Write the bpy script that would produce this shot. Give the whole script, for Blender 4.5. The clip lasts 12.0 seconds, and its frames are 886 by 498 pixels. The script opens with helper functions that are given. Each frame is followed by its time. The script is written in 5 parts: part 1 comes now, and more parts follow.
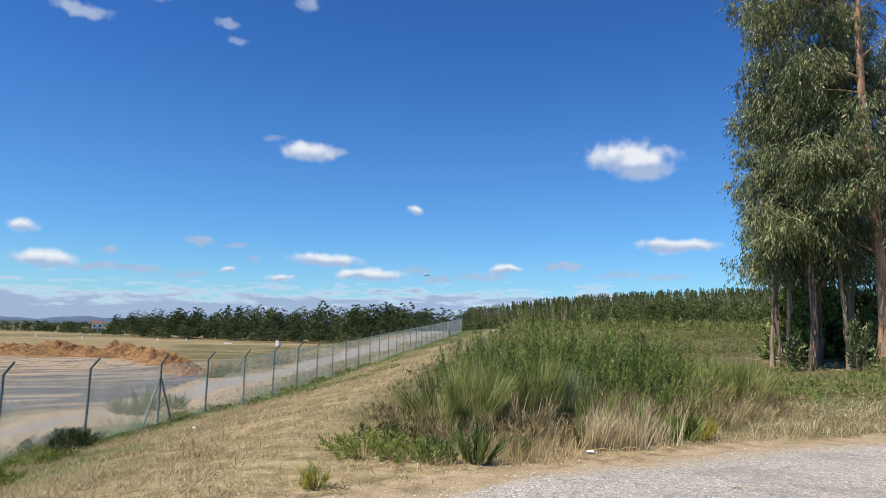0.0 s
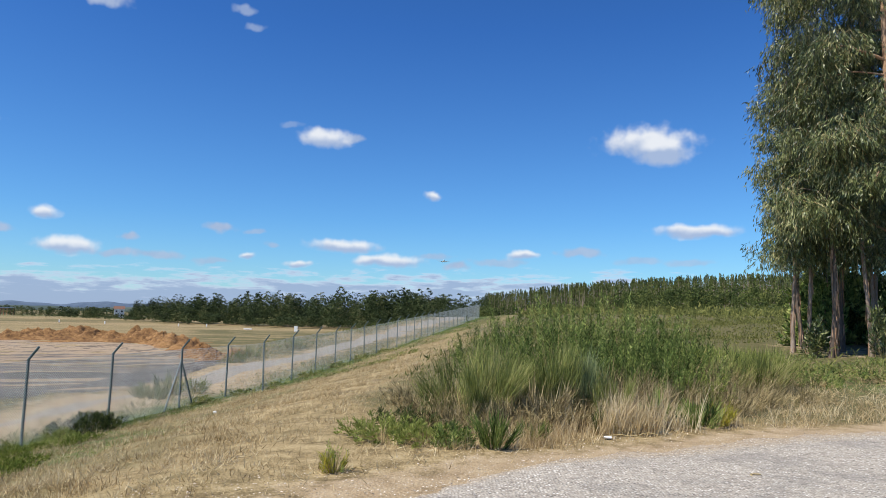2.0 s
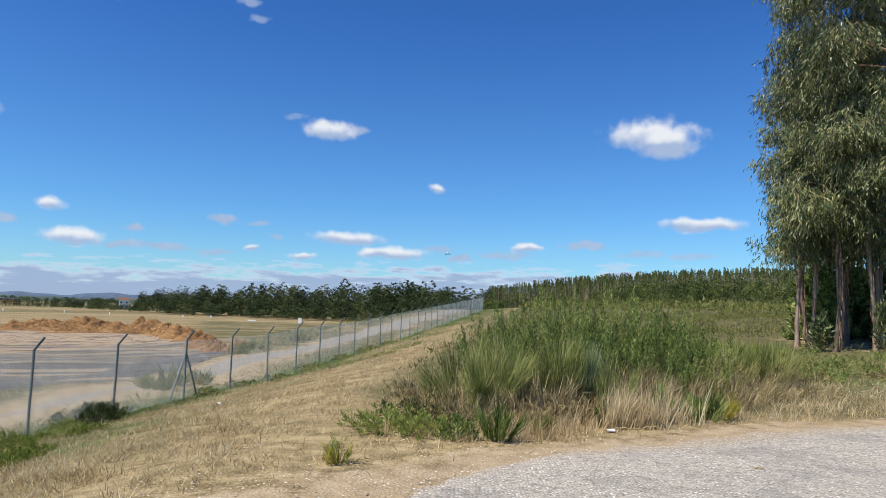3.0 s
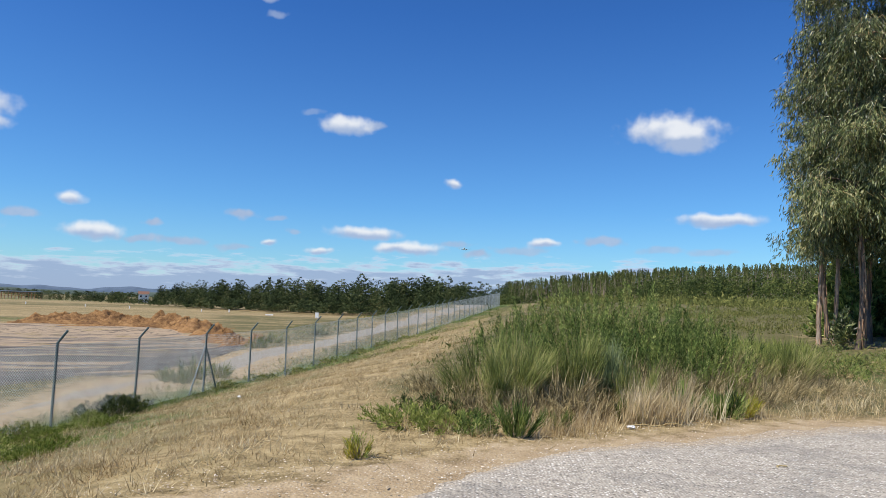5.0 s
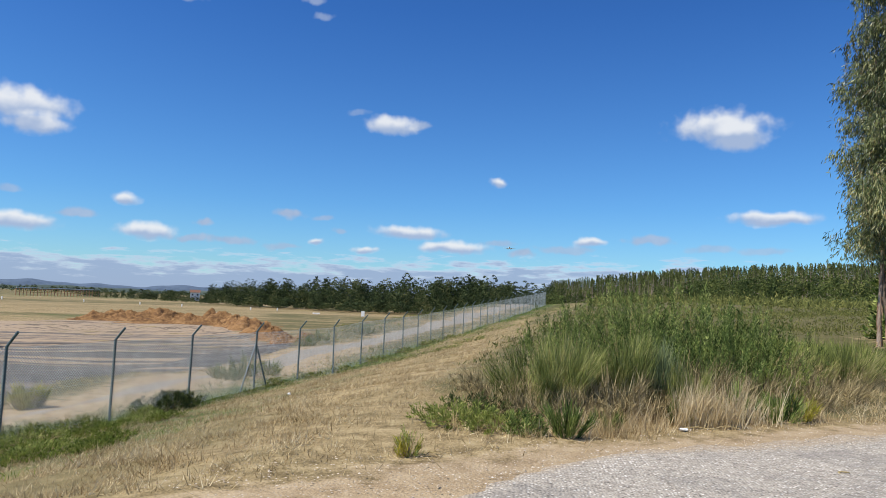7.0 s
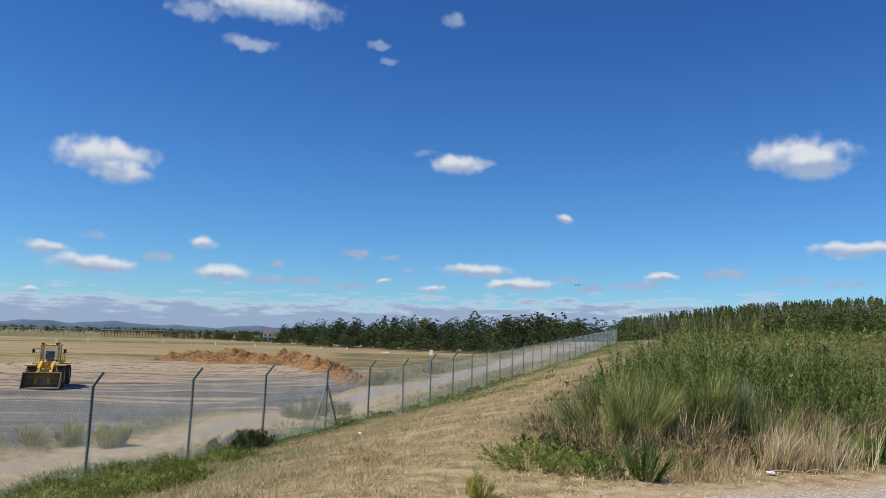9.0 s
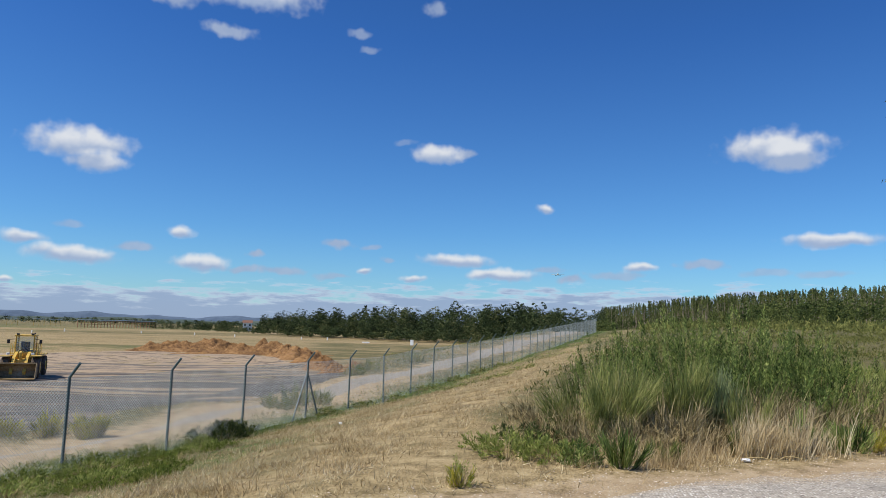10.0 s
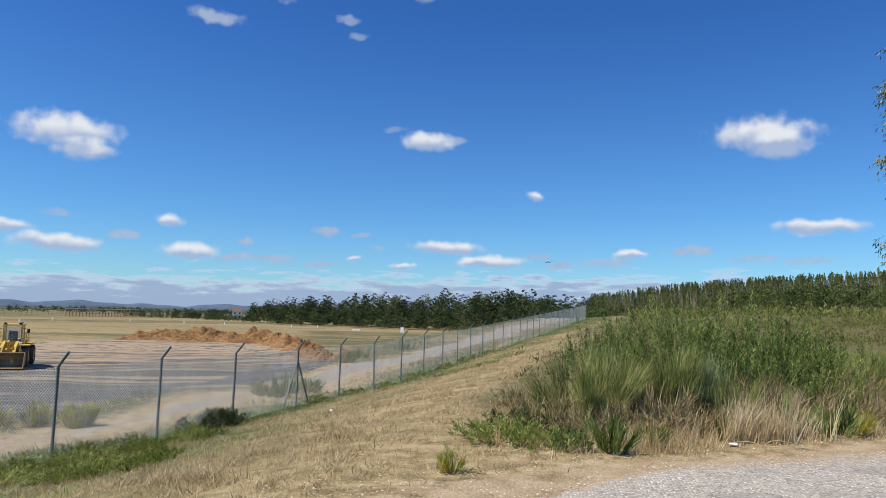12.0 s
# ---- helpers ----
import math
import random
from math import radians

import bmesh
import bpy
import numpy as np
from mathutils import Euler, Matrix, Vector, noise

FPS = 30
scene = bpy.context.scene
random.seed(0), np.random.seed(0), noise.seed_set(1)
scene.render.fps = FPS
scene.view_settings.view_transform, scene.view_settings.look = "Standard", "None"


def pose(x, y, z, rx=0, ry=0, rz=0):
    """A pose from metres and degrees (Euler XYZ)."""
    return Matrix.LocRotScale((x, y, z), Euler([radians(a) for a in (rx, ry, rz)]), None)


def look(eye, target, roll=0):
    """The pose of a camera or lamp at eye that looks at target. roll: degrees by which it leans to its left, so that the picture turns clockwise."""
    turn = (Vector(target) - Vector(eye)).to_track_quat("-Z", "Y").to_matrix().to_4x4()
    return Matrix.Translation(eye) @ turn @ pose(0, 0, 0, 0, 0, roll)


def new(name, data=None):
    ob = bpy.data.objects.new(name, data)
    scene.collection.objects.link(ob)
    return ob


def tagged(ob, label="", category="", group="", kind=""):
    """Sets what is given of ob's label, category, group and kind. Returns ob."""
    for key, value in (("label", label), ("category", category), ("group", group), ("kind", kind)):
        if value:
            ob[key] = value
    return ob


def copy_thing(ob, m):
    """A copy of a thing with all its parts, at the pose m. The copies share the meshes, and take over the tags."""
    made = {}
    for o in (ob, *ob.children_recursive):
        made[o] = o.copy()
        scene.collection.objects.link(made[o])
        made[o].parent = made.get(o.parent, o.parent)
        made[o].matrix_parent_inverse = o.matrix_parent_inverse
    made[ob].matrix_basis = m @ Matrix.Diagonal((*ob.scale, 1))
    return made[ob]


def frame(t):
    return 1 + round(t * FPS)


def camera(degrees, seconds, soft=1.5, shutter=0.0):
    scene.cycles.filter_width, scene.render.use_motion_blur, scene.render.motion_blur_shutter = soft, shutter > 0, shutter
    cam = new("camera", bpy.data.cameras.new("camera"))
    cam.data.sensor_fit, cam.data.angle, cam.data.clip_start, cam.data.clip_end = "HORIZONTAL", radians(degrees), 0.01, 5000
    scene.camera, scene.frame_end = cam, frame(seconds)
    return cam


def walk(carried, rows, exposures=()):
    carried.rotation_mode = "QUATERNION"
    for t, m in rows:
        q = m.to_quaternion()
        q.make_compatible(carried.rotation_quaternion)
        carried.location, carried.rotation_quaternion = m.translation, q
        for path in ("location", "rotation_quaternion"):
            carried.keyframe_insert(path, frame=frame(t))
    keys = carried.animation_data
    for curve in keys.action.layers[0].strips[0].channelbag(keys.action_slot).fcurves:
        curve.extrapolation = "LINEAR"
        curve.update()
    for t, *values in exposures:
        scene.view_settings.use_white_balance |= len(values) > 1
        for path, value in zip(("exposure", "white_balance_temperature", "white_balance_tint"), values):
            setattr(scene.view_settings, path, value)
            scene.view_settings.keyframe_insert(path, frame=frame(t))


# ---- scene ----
cam = camera(63.44, 12.0, soft=0.75)
EYE = 1.65
# seconds, sideways drift, turn to the left, tilt up, lean
TURNS = [
    (0.0, 0.050, 0.61, 6.57, 1.20),
    (0.5, 0.050, 0.84, 6.47, 1.22),
    (1.0, 0.050, 1.18, 6.17, 1.23),
    (1.5, 0.050, 1.62, 5.77, 1.27),
    (2.0, 0.050, 1.99, 5.42, 1.27),
    (2.5, 0.050, 2.17, 5.10, 1.41),
    (4.5, 0.010, 3.01, 4.39, 1.73),
    (5.0, 0.000, 3.60, 4.40, 1.78),
    (5.5, -0.010, 4.11, 4.24, 1.95),
    (6.0, -0.020, 4.61, 3.95, 2.12),
    (6.5, -0.035, 5.40, 3.84, 2.25),
    (7.0, -0.050, 7.19, 4.22, 2.00),
    (7.5, -0.064, 9.56, 5.22, 1.67),
    (7.7, -0.070, 10.48, 5.71, 1.56),
    (8.5, -0.070, 12.75, 7.08, 1.53),
    (9.3, -0.070, 12.33, 7.07, 1.48),
    (9.5, -0.070, 11.96, 6.87, 1.48),
    (10.0, -0.070, 11.07, 6.33, 1.43),
    (10.5, -0.070, 10.58, 5.94, 1.45),
    (11.0, -0.070, 10.43, 5.71, 1.40),
    (11.5, -0.070, 10.35, 5.53, 1.32),
    (12.0, -0.070, 10.24, 5.34, 1.17),
]
walk(cam, [(t, pose(x, 0, EYE, 0, 0, yaw) @ pose(0, 0, 0, 90 + tilt) @ pose(0, 0, 0, 0, 0, lean))
           for t, x, yaw, tilt, lean in TURNS], [(0, 0.20), (2.5, 0.20), (5.5, 0.18), (7.5, 0.12), (9.5, -0.02), (10.5, 0.08), (12, 0.12)])

# ---- nodes ----


def node_tree(owner):
    owner.use_nodes = True
    tree = owner.node_tree
    tree.nodes.clear()
    return tree


def add(tree, kind, inputs=None, **props):
    n = tree.nodes.new(kind)
    for k, v in props.items():
        setattr(n, k, v)
    for k, v in (inputs or {}).items():
        s = n.inputs[k]
        if isinstance(v, bpy.types.NodeSocket):
            tree.links.new(v, s)
        else:
            s.default_value = v
    return n


def math_node(tree, op, a, b=0.0, c=0.0, clamp=False):
    return add(tree, "ShaderNodeMath", {0: a, 1: b, 2: c}, operation=op, use_clamp=clamp).outputs[0]


def mix_col(tree, fac, a, b, blend="MIX"):
    return add(tree, "ShaderNodeMix", {0: fac, 6: a, 7: b}, data_type="RGBA", blend_type=blend).outputs[2]


def ramp(tree, fac, stops):
    n = add(tree, "ShaderNodeValToRGB", {0: fac})
    els = n.color_ramp.elements
    while len(els) < len(stops):
        els.new(0.5)
    for e, (p, c) in zip(els, stops):
        e.position, e.color = p, (*c, 1) if len(c) == 3 else c
    return n.outputs[0]


def smooth(tree, x, lo, hi):
    return add(tree, "ShaderNodeMapRange", {0: x, 1: lo, 2: hi, 3: 0.0, 4: 1.0}, interpolation_type="SMOOTHSTEP").outputs[0]


# ---- sky, clouds and sun ----
SUN_ELEVATION, SUN_FROM = 56.0, (-0.86, -0.51)
sun = new("sun", bpy.data.lights.new("sun", "SUN"))
sun.data.energy, sun.data.angle, sun.data.color = 5.0, radians(0.53), (1.0, 0.93, 0.80)
s_el = math.tan(radians(SUN_ELEVATION))
sun.matrix_world = look((SUN_FROM[0] * 50, SUN_FROM[1] * 50, s_el * 50), (0, 0, 0))

# cumulus clouds in the sky: degrees right of north, degrees up, half width, half height
CLOUDS = [
    (-38.45, 12.51, 3.46, 1.22, 1),
    (-37.42, 11.34, 2.05, 0.74, 0.7),
    (-27.01, 24.61, 4.82, 1.05, 1),
    (-28.81, 21.89, 1.96, 0.61, 0.6),
    (-32.78, 23.70, 2.13, 0.85, 0.5),
    (-12.18, 24.82, 1.13, 0.59, 0.45),
    (-18.07, 22.63, 0.81, 0.36, 0.4),
    (-11.63, 13.75, 2.03, 0.77, 0.8),
    (-9.56, 13.88, 1.35, 0.36, 0.5),
    (14.15, 13.67, 3.66, 1.22, 1),
    (15.24, 12.85, 2.22, 1.01, 0.9),
    (-2.99, 9.64, 0.80, 0.36, 0.8),
    (17.70, 6.82, 3.34, 0.55, 1),
    (-31.29, 6.85, 1.02, 0.51, 0.8),
    (-41.66, 5.56, 1.57, 0.47, 0.8),
    (-38.57, 4.67, 2.83, 0.69, 1),
    (-34.41, 5.41, 1.88, 0.38, 0.5),
    (-29.71, 4.58, 1.94, 0.69, 0.9),
    (-23.67, 4.17, 2.21, 0.40, 0.5),
    (-26.68, 4.21, 1.75, 0.35, 0.5),
    (-19.27, 6.44, 1.57, 0.45, 0.6),
    (-16.66, 6.32, 0.90, 0.27, 0.4),
    (-25.89, 5.39, 0.88, 0.35, 0.6),
    (-17.31, 4.41, 0.72, 0.31, 0.8),
    (-13.51, 3.89, 0.90, 0.32, 0.8),
    (-9.83, 5.47, 3.07, 0.54, 0.9),
    (-6.43, 4.41, 3.15, 0.49, 0.7),
    (4.37, 5.01, 1.21, 0.39, 0.8),
    (8.81, 5.21, 2.11, 0.38, 0.5),
    (2.55, 4.44, 2.62, 0.35, 0.4),
    (-15.50, 5.36, 0.68, 0.27, 0.4),
    (13.33, 4.63, 1.64, 0.33, 0.35),
    (-0.89, 4.05, 1.11, 0.35, 0.6),
    (-19.93, 3.87, 1.79, 0.27, 0.4),
    (-38.73, 6.65, 1.13, 0.28, 0.35),
    (-42.60, 2.59, 0.78, 0.27, 0.8),
    (-14.43, 14.61, 0.90, 0.27, 0.25),
    (-2.65, 4.83, 1.78, 0.31, 0.4),
    (16.93, 4.51, 1.78, 0.32, 0.35),
    (-28.14, 21.83, 1.01, 0.41, 0.5),
    (-18.51, 22.75, 0.78, 0.39, 0.4),
    (-17.49, 21.63, 0.87, 0.30, 0.35),
]


def make_sky():
    world = bpy.data.worlds.new("sky")
    scene.world = world
    t = node_tree(world)
    sky = add(t, "ShaderNodeTexSky", sky_type="NISHITA", sun_disc=False, sun_elevation=radians(SUN_ELEVATION),
              sun_rotation=math.atan2(SUN_FROM[0], SUN_FROM[1]), altitude=300.0, air_density=1.0, dust_density=0.4, ozone_density=2.0)
    gen = add(t, "ShaderNodeTexCoord").outputs["Generated"]
    xyz = add(t, "ShaderNodeSeparateXYZ", {0: gen})
    az = math_node(t, "MULTIPLY", math_node(t, "ARCTAN2", xyz.outputs[0], xyz.outputs[1]), 57.2958)
    el = math_node(t, "MULTIPLY", math_node(t, "ARCSINE", xyz.outputs[2]), 57.2958)
    flat = add(t, "ShaderNodeCombineXYZ", {0: az, 1: el, 2: 0.0}).outputs[0]
    wide = add(t, "ShaderNodeTexNoise", {"Vector": flat, "Scale": 0.55, "Detail": 2.5, "Roughness": 0.45})
    fine = add(t, "ShaderNodeTexNoise", {"Vector": flat, "Scale": 1.0, "Detail": 2.0, "Roughness": 0.45})
    off = add(t, "ShaderNodeVectorMath", {0: wide.outputs["Color"], 1: (-0.5, -0.5, -0.5)}, operation="ADD").outputs[0]
    off = add(t, "ShaderNodeVectorMath", {0: off, 1: (1.7, 0.9, 0.0)}, operation="MULTIPLY").outputs[0]
    bent = add(t, "ShaderNodeVectorMath", {0: flat, 1: off}, operation="ADD").outputs[0]
    near, low, veil = None, None, None
    for a, e, w, h, d in CLOUDS:
        v = add(t, "ShaderNodeVectorMath", {0: bent, 1: (1 / w, 0.9 / h, 0), 2: (-a / w, -0.9 * e / h + 0.04, 0)}, operation="MULTIPLY_ADD").outputs[0]
        vv = add(t, "ShaderNodeSeparateXYZ", {0: v})
        up = vv.outputs[1]
        # flat below, heaped above
        heaped = math_node(t, "MAXIMUM", up, math_node(t, "MULTIPLY", up, -1.2))
        r = add(t, "ShaderNodeVectorMath", {0: add(t, "ShaderNodeCombineXYZ", {0: vv.outputs[0], 1: heaped}).outputs[0]}, operation="LENGTH").outputs[1]
        body = math_node(t, "SUBTRACT", 1.0, r)
        if d < 0.7:
            body = math_node(t, "MULTIPLY", smooth(t, math_node(t, "ADD", body, math_node(t, "MULTIPLY_ADD", fine.outputs[0], 1.2, -0.6)), -0.15, 0.65), min(0.85, d * 1.5))
            veil = body if veil is None else math_node(t, "MAXIMUM", veil, body)
            continue
        inside = smooth(t, r, 1.25, 0.55)
        lit = math_node(t, "MULTIPLY", inside, up)
        near = body if near is None else math_node(t, "SMOOTH_MAX", near, body, 0.12)
        low = lit if low is None else math_node(t, "ADD", low, lit)
    fuzz = math_node(t, "MULTIPLY_ADD", fine.outputs[0], 0.9, -0.42)
    dens = smooth(t, math_node(t, "ADD", near, fuzz), -0.22, 0.62)
    # thin grey bank of stratocumulus low over the horizon
    bank_at = add(t, "ShaderNodeCombineXYZ", {0: math_node(t, "MULTIPLY", az, 0.30), 1: math_node(t, "MULTIPLY", el, 1.7), 2: 3.0}).outputs[0]
    bank = add(t, "ShaderNodeTexNoise", {"Vector": bank_at, "Scale": 1.0, "Detail": 6.0, "Roughness": 0.6})
    lean = math_node(t, "MULTIPLY", smooth(t, az, -8.0, -28.0), -0.55)
    height = math_node(t, "SUBTRACT", el, lean)
    cover = math_node(t, "SUBTRACT", 0.40, math_node(t, "MULTIPLY", math_node(t, "SUBTRACT", height, 2.0), 0.17))
    b_dens = smooth(t, math_node(t, "ADD", math_node(t, "SUBTRACT", bank.outputs[0], 0.62), cover), 0.02, 0.22)
    b_dens = math_node(t, "MULTIPLY", b_dens, smooth(t, el, 6.0, 3.0))
    b_dens = math_node(t, "MULTIPLY", b_dens, 0.86)
    rim = smooth(t, math_node(t, "ADD", math_node(t, "SUBTRACT", bank.outputs[0], 0.62), cover), 0.30, 0.05)
    bank_col = mix_col(t, rim, (3.0, 3.8, 5.7, 1), (6.2, 6.9, 8.2, 1))
    shade = smooth(t, math_node(t, "ADD", low, math_node(t, "MULTIPLY", fuzz, 0.6)), -0.35, 0.50)
    cloud_col = mix_col(t, shade, (3.5, 4.4, 6.2, 1), (7.6, 7.8, 8.1, 1))
    # clear dry air: deep blue overhead, paler low down
    depth = add(t, "ShaderNodeMapRange", {0: el, 1: 0.0, 2: 30.0}).outputs[0]
    tint = ramp(t, depth, [(0.0, (0.62, 0.97, 1.24)), (0.25, (0.43, 0.83, 1.24)), (0.75, (0.26, 0.62, 1.15)), (1.0, (0.24, 0.57, 1.06))])
    blue = mix_col(t, 1.0, sky.outputs[0], tint, "MULTIPLY")
    col = mix_col(t, b_dens, blue, bank_col)
    col = mix_col(t, veil, col, mix_col(t, shade, (2.9, 3.8, 5.6, 1), (4.6, 5.3, 6.7, 1)))
    col = mix_col(t, math_node(t, "MULTIPLY", dens, 0.93), col, cloud_col)
    back = add(t, "ShaderNodeBackground", {0: col, 1: 0.10})
    out = add(t, "ShaderNodeOutputWorld")
    t.links.new(back.outputs[0], out.inputs[0])


make_sky()

# ---- materials ----


def surface(name, stops, scale=3.0, rough=0.9, bump=0.3, fine=60.0, metal=0.0, fine_mix=0.5, depth=0.01, stretch=(1, 1, 1), island=0.0,
            translucent=0.0, spec=0.3, tone=0.0):
    """A rough surface: large patches of the stops' colours, fine grain over them, and relief."""
    m = bpy.data.materials.new(name)
    t = node_tree(m)
    co = add(t, "ShaderNodeTexCoord").outputs["Object"]
    co = add(t, "ShaderNodeMapping", {0: co, 3: stretch}).outputs[0]
    big = add(t, "ShaderNodeTexNoise", {"Vector": co, "Scale": scale, "Detail": 5.0, "Roughness": 0.6}).outputs[0]
    small = add(t, "ShaderNodeTexNoise", {"Vector": co, "Scale": fine, "Detail": 3.0, "Roughness": 0.6}).outputs[0]
    f = math_node(t, "ADD", math_node(t, "MULTIPLY", big, 1 - fine_mix), math_node(t, "MULTIPLY", small, fine_mix))
    f = add(t, "ShaderNodeMapRange", {0: f, 1: 0.3, 2: 0.7}).outputs[0]
    if island:
        r = add(t, "ShaderNodeNewGeometry").outputs["Random Per Island"]
        f = math_node(t, "ADD", f, math_node(t, "MULTIPLY", math_node(t, "SUBTRACT", r, 0.5), island))
    if tone:
        r = add(t, "ShaderNodeAttribute", attribute_name="tone").outputs["Fac"]
        f = math_node(t, "ADD", f, math_node(t, "MULTIPLY", r, tone))
    col = ramp(t, f, stops)
    b = add(t, "ShaderNodeBsdfPrincipled", {"Base Color": col, "Roughness": rough, "Metallic": metal, "Specular IOR Level": spec})
    if bump:
        bp = add(t, "ShaderNodeBump", {"Strength": bump, "Distance": depth, "Height": small})
        t.links.new(bp.outputs[0], b.inputs["Normal"])
    sh = b.outputs[0]
    if translucent:
        tr = add(t, "ShaderNodeBsdfTranslucent", {0: col})
        sh = add(t, "ShaderNodeMixShader", {0: translucent, 1: sh, 2: tr.outputs[0]}).outputs[0]
    t.links.new(sh, add(t, "ShaderNodeOutputMaterial").inputs[0])
    return m


def ground_material():
    """Soil under dry grass; the attribute 'cover' says how bare (red), green (green) or heathy (blue) the ground is."""
    m = bpy.data.materials.new("dry_ground")
    t = node_tree(m)
    co = add(t, "ShaderNodeTexCoord").outputs["Object"]
    n0 = add(t, "ShaderNodeTexNoise", {"Vector": co, "Scale": 0.35, "Detail": 6.0, "Roughness": 0.65}).outputs[0]
    n1 = add(t, "ShaderNodeTexNoise", {"Vector": co, "Scale": 2.5, "Detail": 5.0, "Roughness": 0.7}).outputs[0]
    n2 = add(t, "ShaderNodeTexNoise", {"Vector": co, "Scale": 35.0, "Detail": 3.0, "Roughness": 0.7}).outputs[0]
    grit = add(t, "ShaderNodeTexVoronoi", {"Vector": co, "Scale": 28.0, "Randomness": 1.0})
    cov = add(t, "ShaderNodeSeparateColor", {0: add(t, "ShaderNodeVertexColor", layer_name="cover").outputs[0]})
    mixn = math_node(t, "ADD", math_node(t, "MULTIPLY", n1, 0.6), math_node(t, "MULTIPLY", n2, 0.4))
    straw = ramp(t, mixn, [(0.32, (0.080, 0.060, 0.030)), (0.43, (0.20, 0.15, 0.075)), (0.54, (0.37, 0.285, 0.15)), (0.70, (0.55, 0.45, 0.27))])
    soil = ramp(t, mixn, [(0.30, (0.22, 0.155, 0.085)), (0.5, (0.39, 0.295, 0.18)), (0.7, (0.52, 0.42, 0.28))])
    n3 = add(t, "ShaderNodeTexNoise", {"Vector": add(t, "ShaderNodeMapping", {0: co, 3: (0.006, 0.022, 1)}).outputs[0], "Scale": 1.0, "Detail": 6.0, "Roughness": 0.65}).outputs[0]
    straw = mix_col(t, math_node(t, "MULTIPLY", smooth(t, n3, 0.46, 0.60), 0.55), straw, mix_col(t, n1, (0.11, 0.095, 0.04, 1), (0.27, 0.22, 0.11, 1)))
    pebble = ramp(t, add(t, "ShaderNodeSeparateColor", {0: grit.outputs["Color"]}).outputs[0], [(0.0, (0.24, 0.19, 0.14)), (0.6, (0.42, 0.36, 0.28)), (1.0, (0.60, 0.56, 0.50))])
    soil = mix_col(t, smooth(t, grit.outputs["Distance"], 0.30, 0.16), soil, pebble)
    green = ramp(t, mixn, [(0.3, (0.035, 0.055, 0.018)), (0.5, (0.085, 0.12, 0.035)), (0.7, (0.17, 0.20, 0.07))])
    heath = ramp(t, mixn, [(0.3, (0.055, 0.055, 0.022)), (0.5, (0.125, 0.115, 0.050)), (0.7, (0.23, 0.19, 0.10))])
    n4 = add(t, "ShaderNodeTexNoise", {"Vector": add(t, "ShaderNodeMapping", {0: co, 3: (0.05, 0.11, 1)}).outputs[0], "Scale": 1.0, "Detail": 6.0, "Roughness": 0.7}).outputs[0]
    heath = mix_col(t, math_node(t, "MULTIPLY", math_node(t, "MULTIPLY", smooth(t, n4, 0.47, 0.58), 0.75), smooth(t, add(t, "ShaderNodeSeparateXYZ", {0: co}).outputs[0], 0.0, -10.0)), heath, straw)
    straw = mix_col(t, math_node(t, "MULTIPLY", smooth(t, n4, 0.50, 0.38), 0.35), straw, heath)
    jit = math_node(t, "MULTIPLY", math_node(t, "SUBTRACT", math_node(t, "ADD", n1, n0), 1.0), 1.1)
    jit = math_node(t, "ADD", jit, math_node(t, "MULTIPLY", math_node(t, "SUBTRACT", n3, 0.5), 1.6))

    def mask(i):
        return smooth(t, math_node(t, "ADD", cov.outputs[i], jit), 0.32, 0.68)

    col = mix_col(t, mask(2), straw, heath)
    col = mix_col(t, mask(1), col, green)
    col = mix_col(t, mask(0), col, soil)
    h = math_node(t, "ADD", n2, math_node(t, "MULTIPLY", grit.outputs["Distance"], 0.6))
    bp = add(t, "ShaderNodeBump", {"Strength": 0.6, "Distance": 0.03, "Height": h})
    b = add(t, "ShaderNodeBsdfPrincipled", {"Base Color": col, "Roughness": 0.95, "Specular IOR Level": 0.15, "Normal": bp.outputs[0]})
    t.links.new(b.outputs[0], add(t, "ShaderNodeOutputMaterial").inputs[0])
    return m


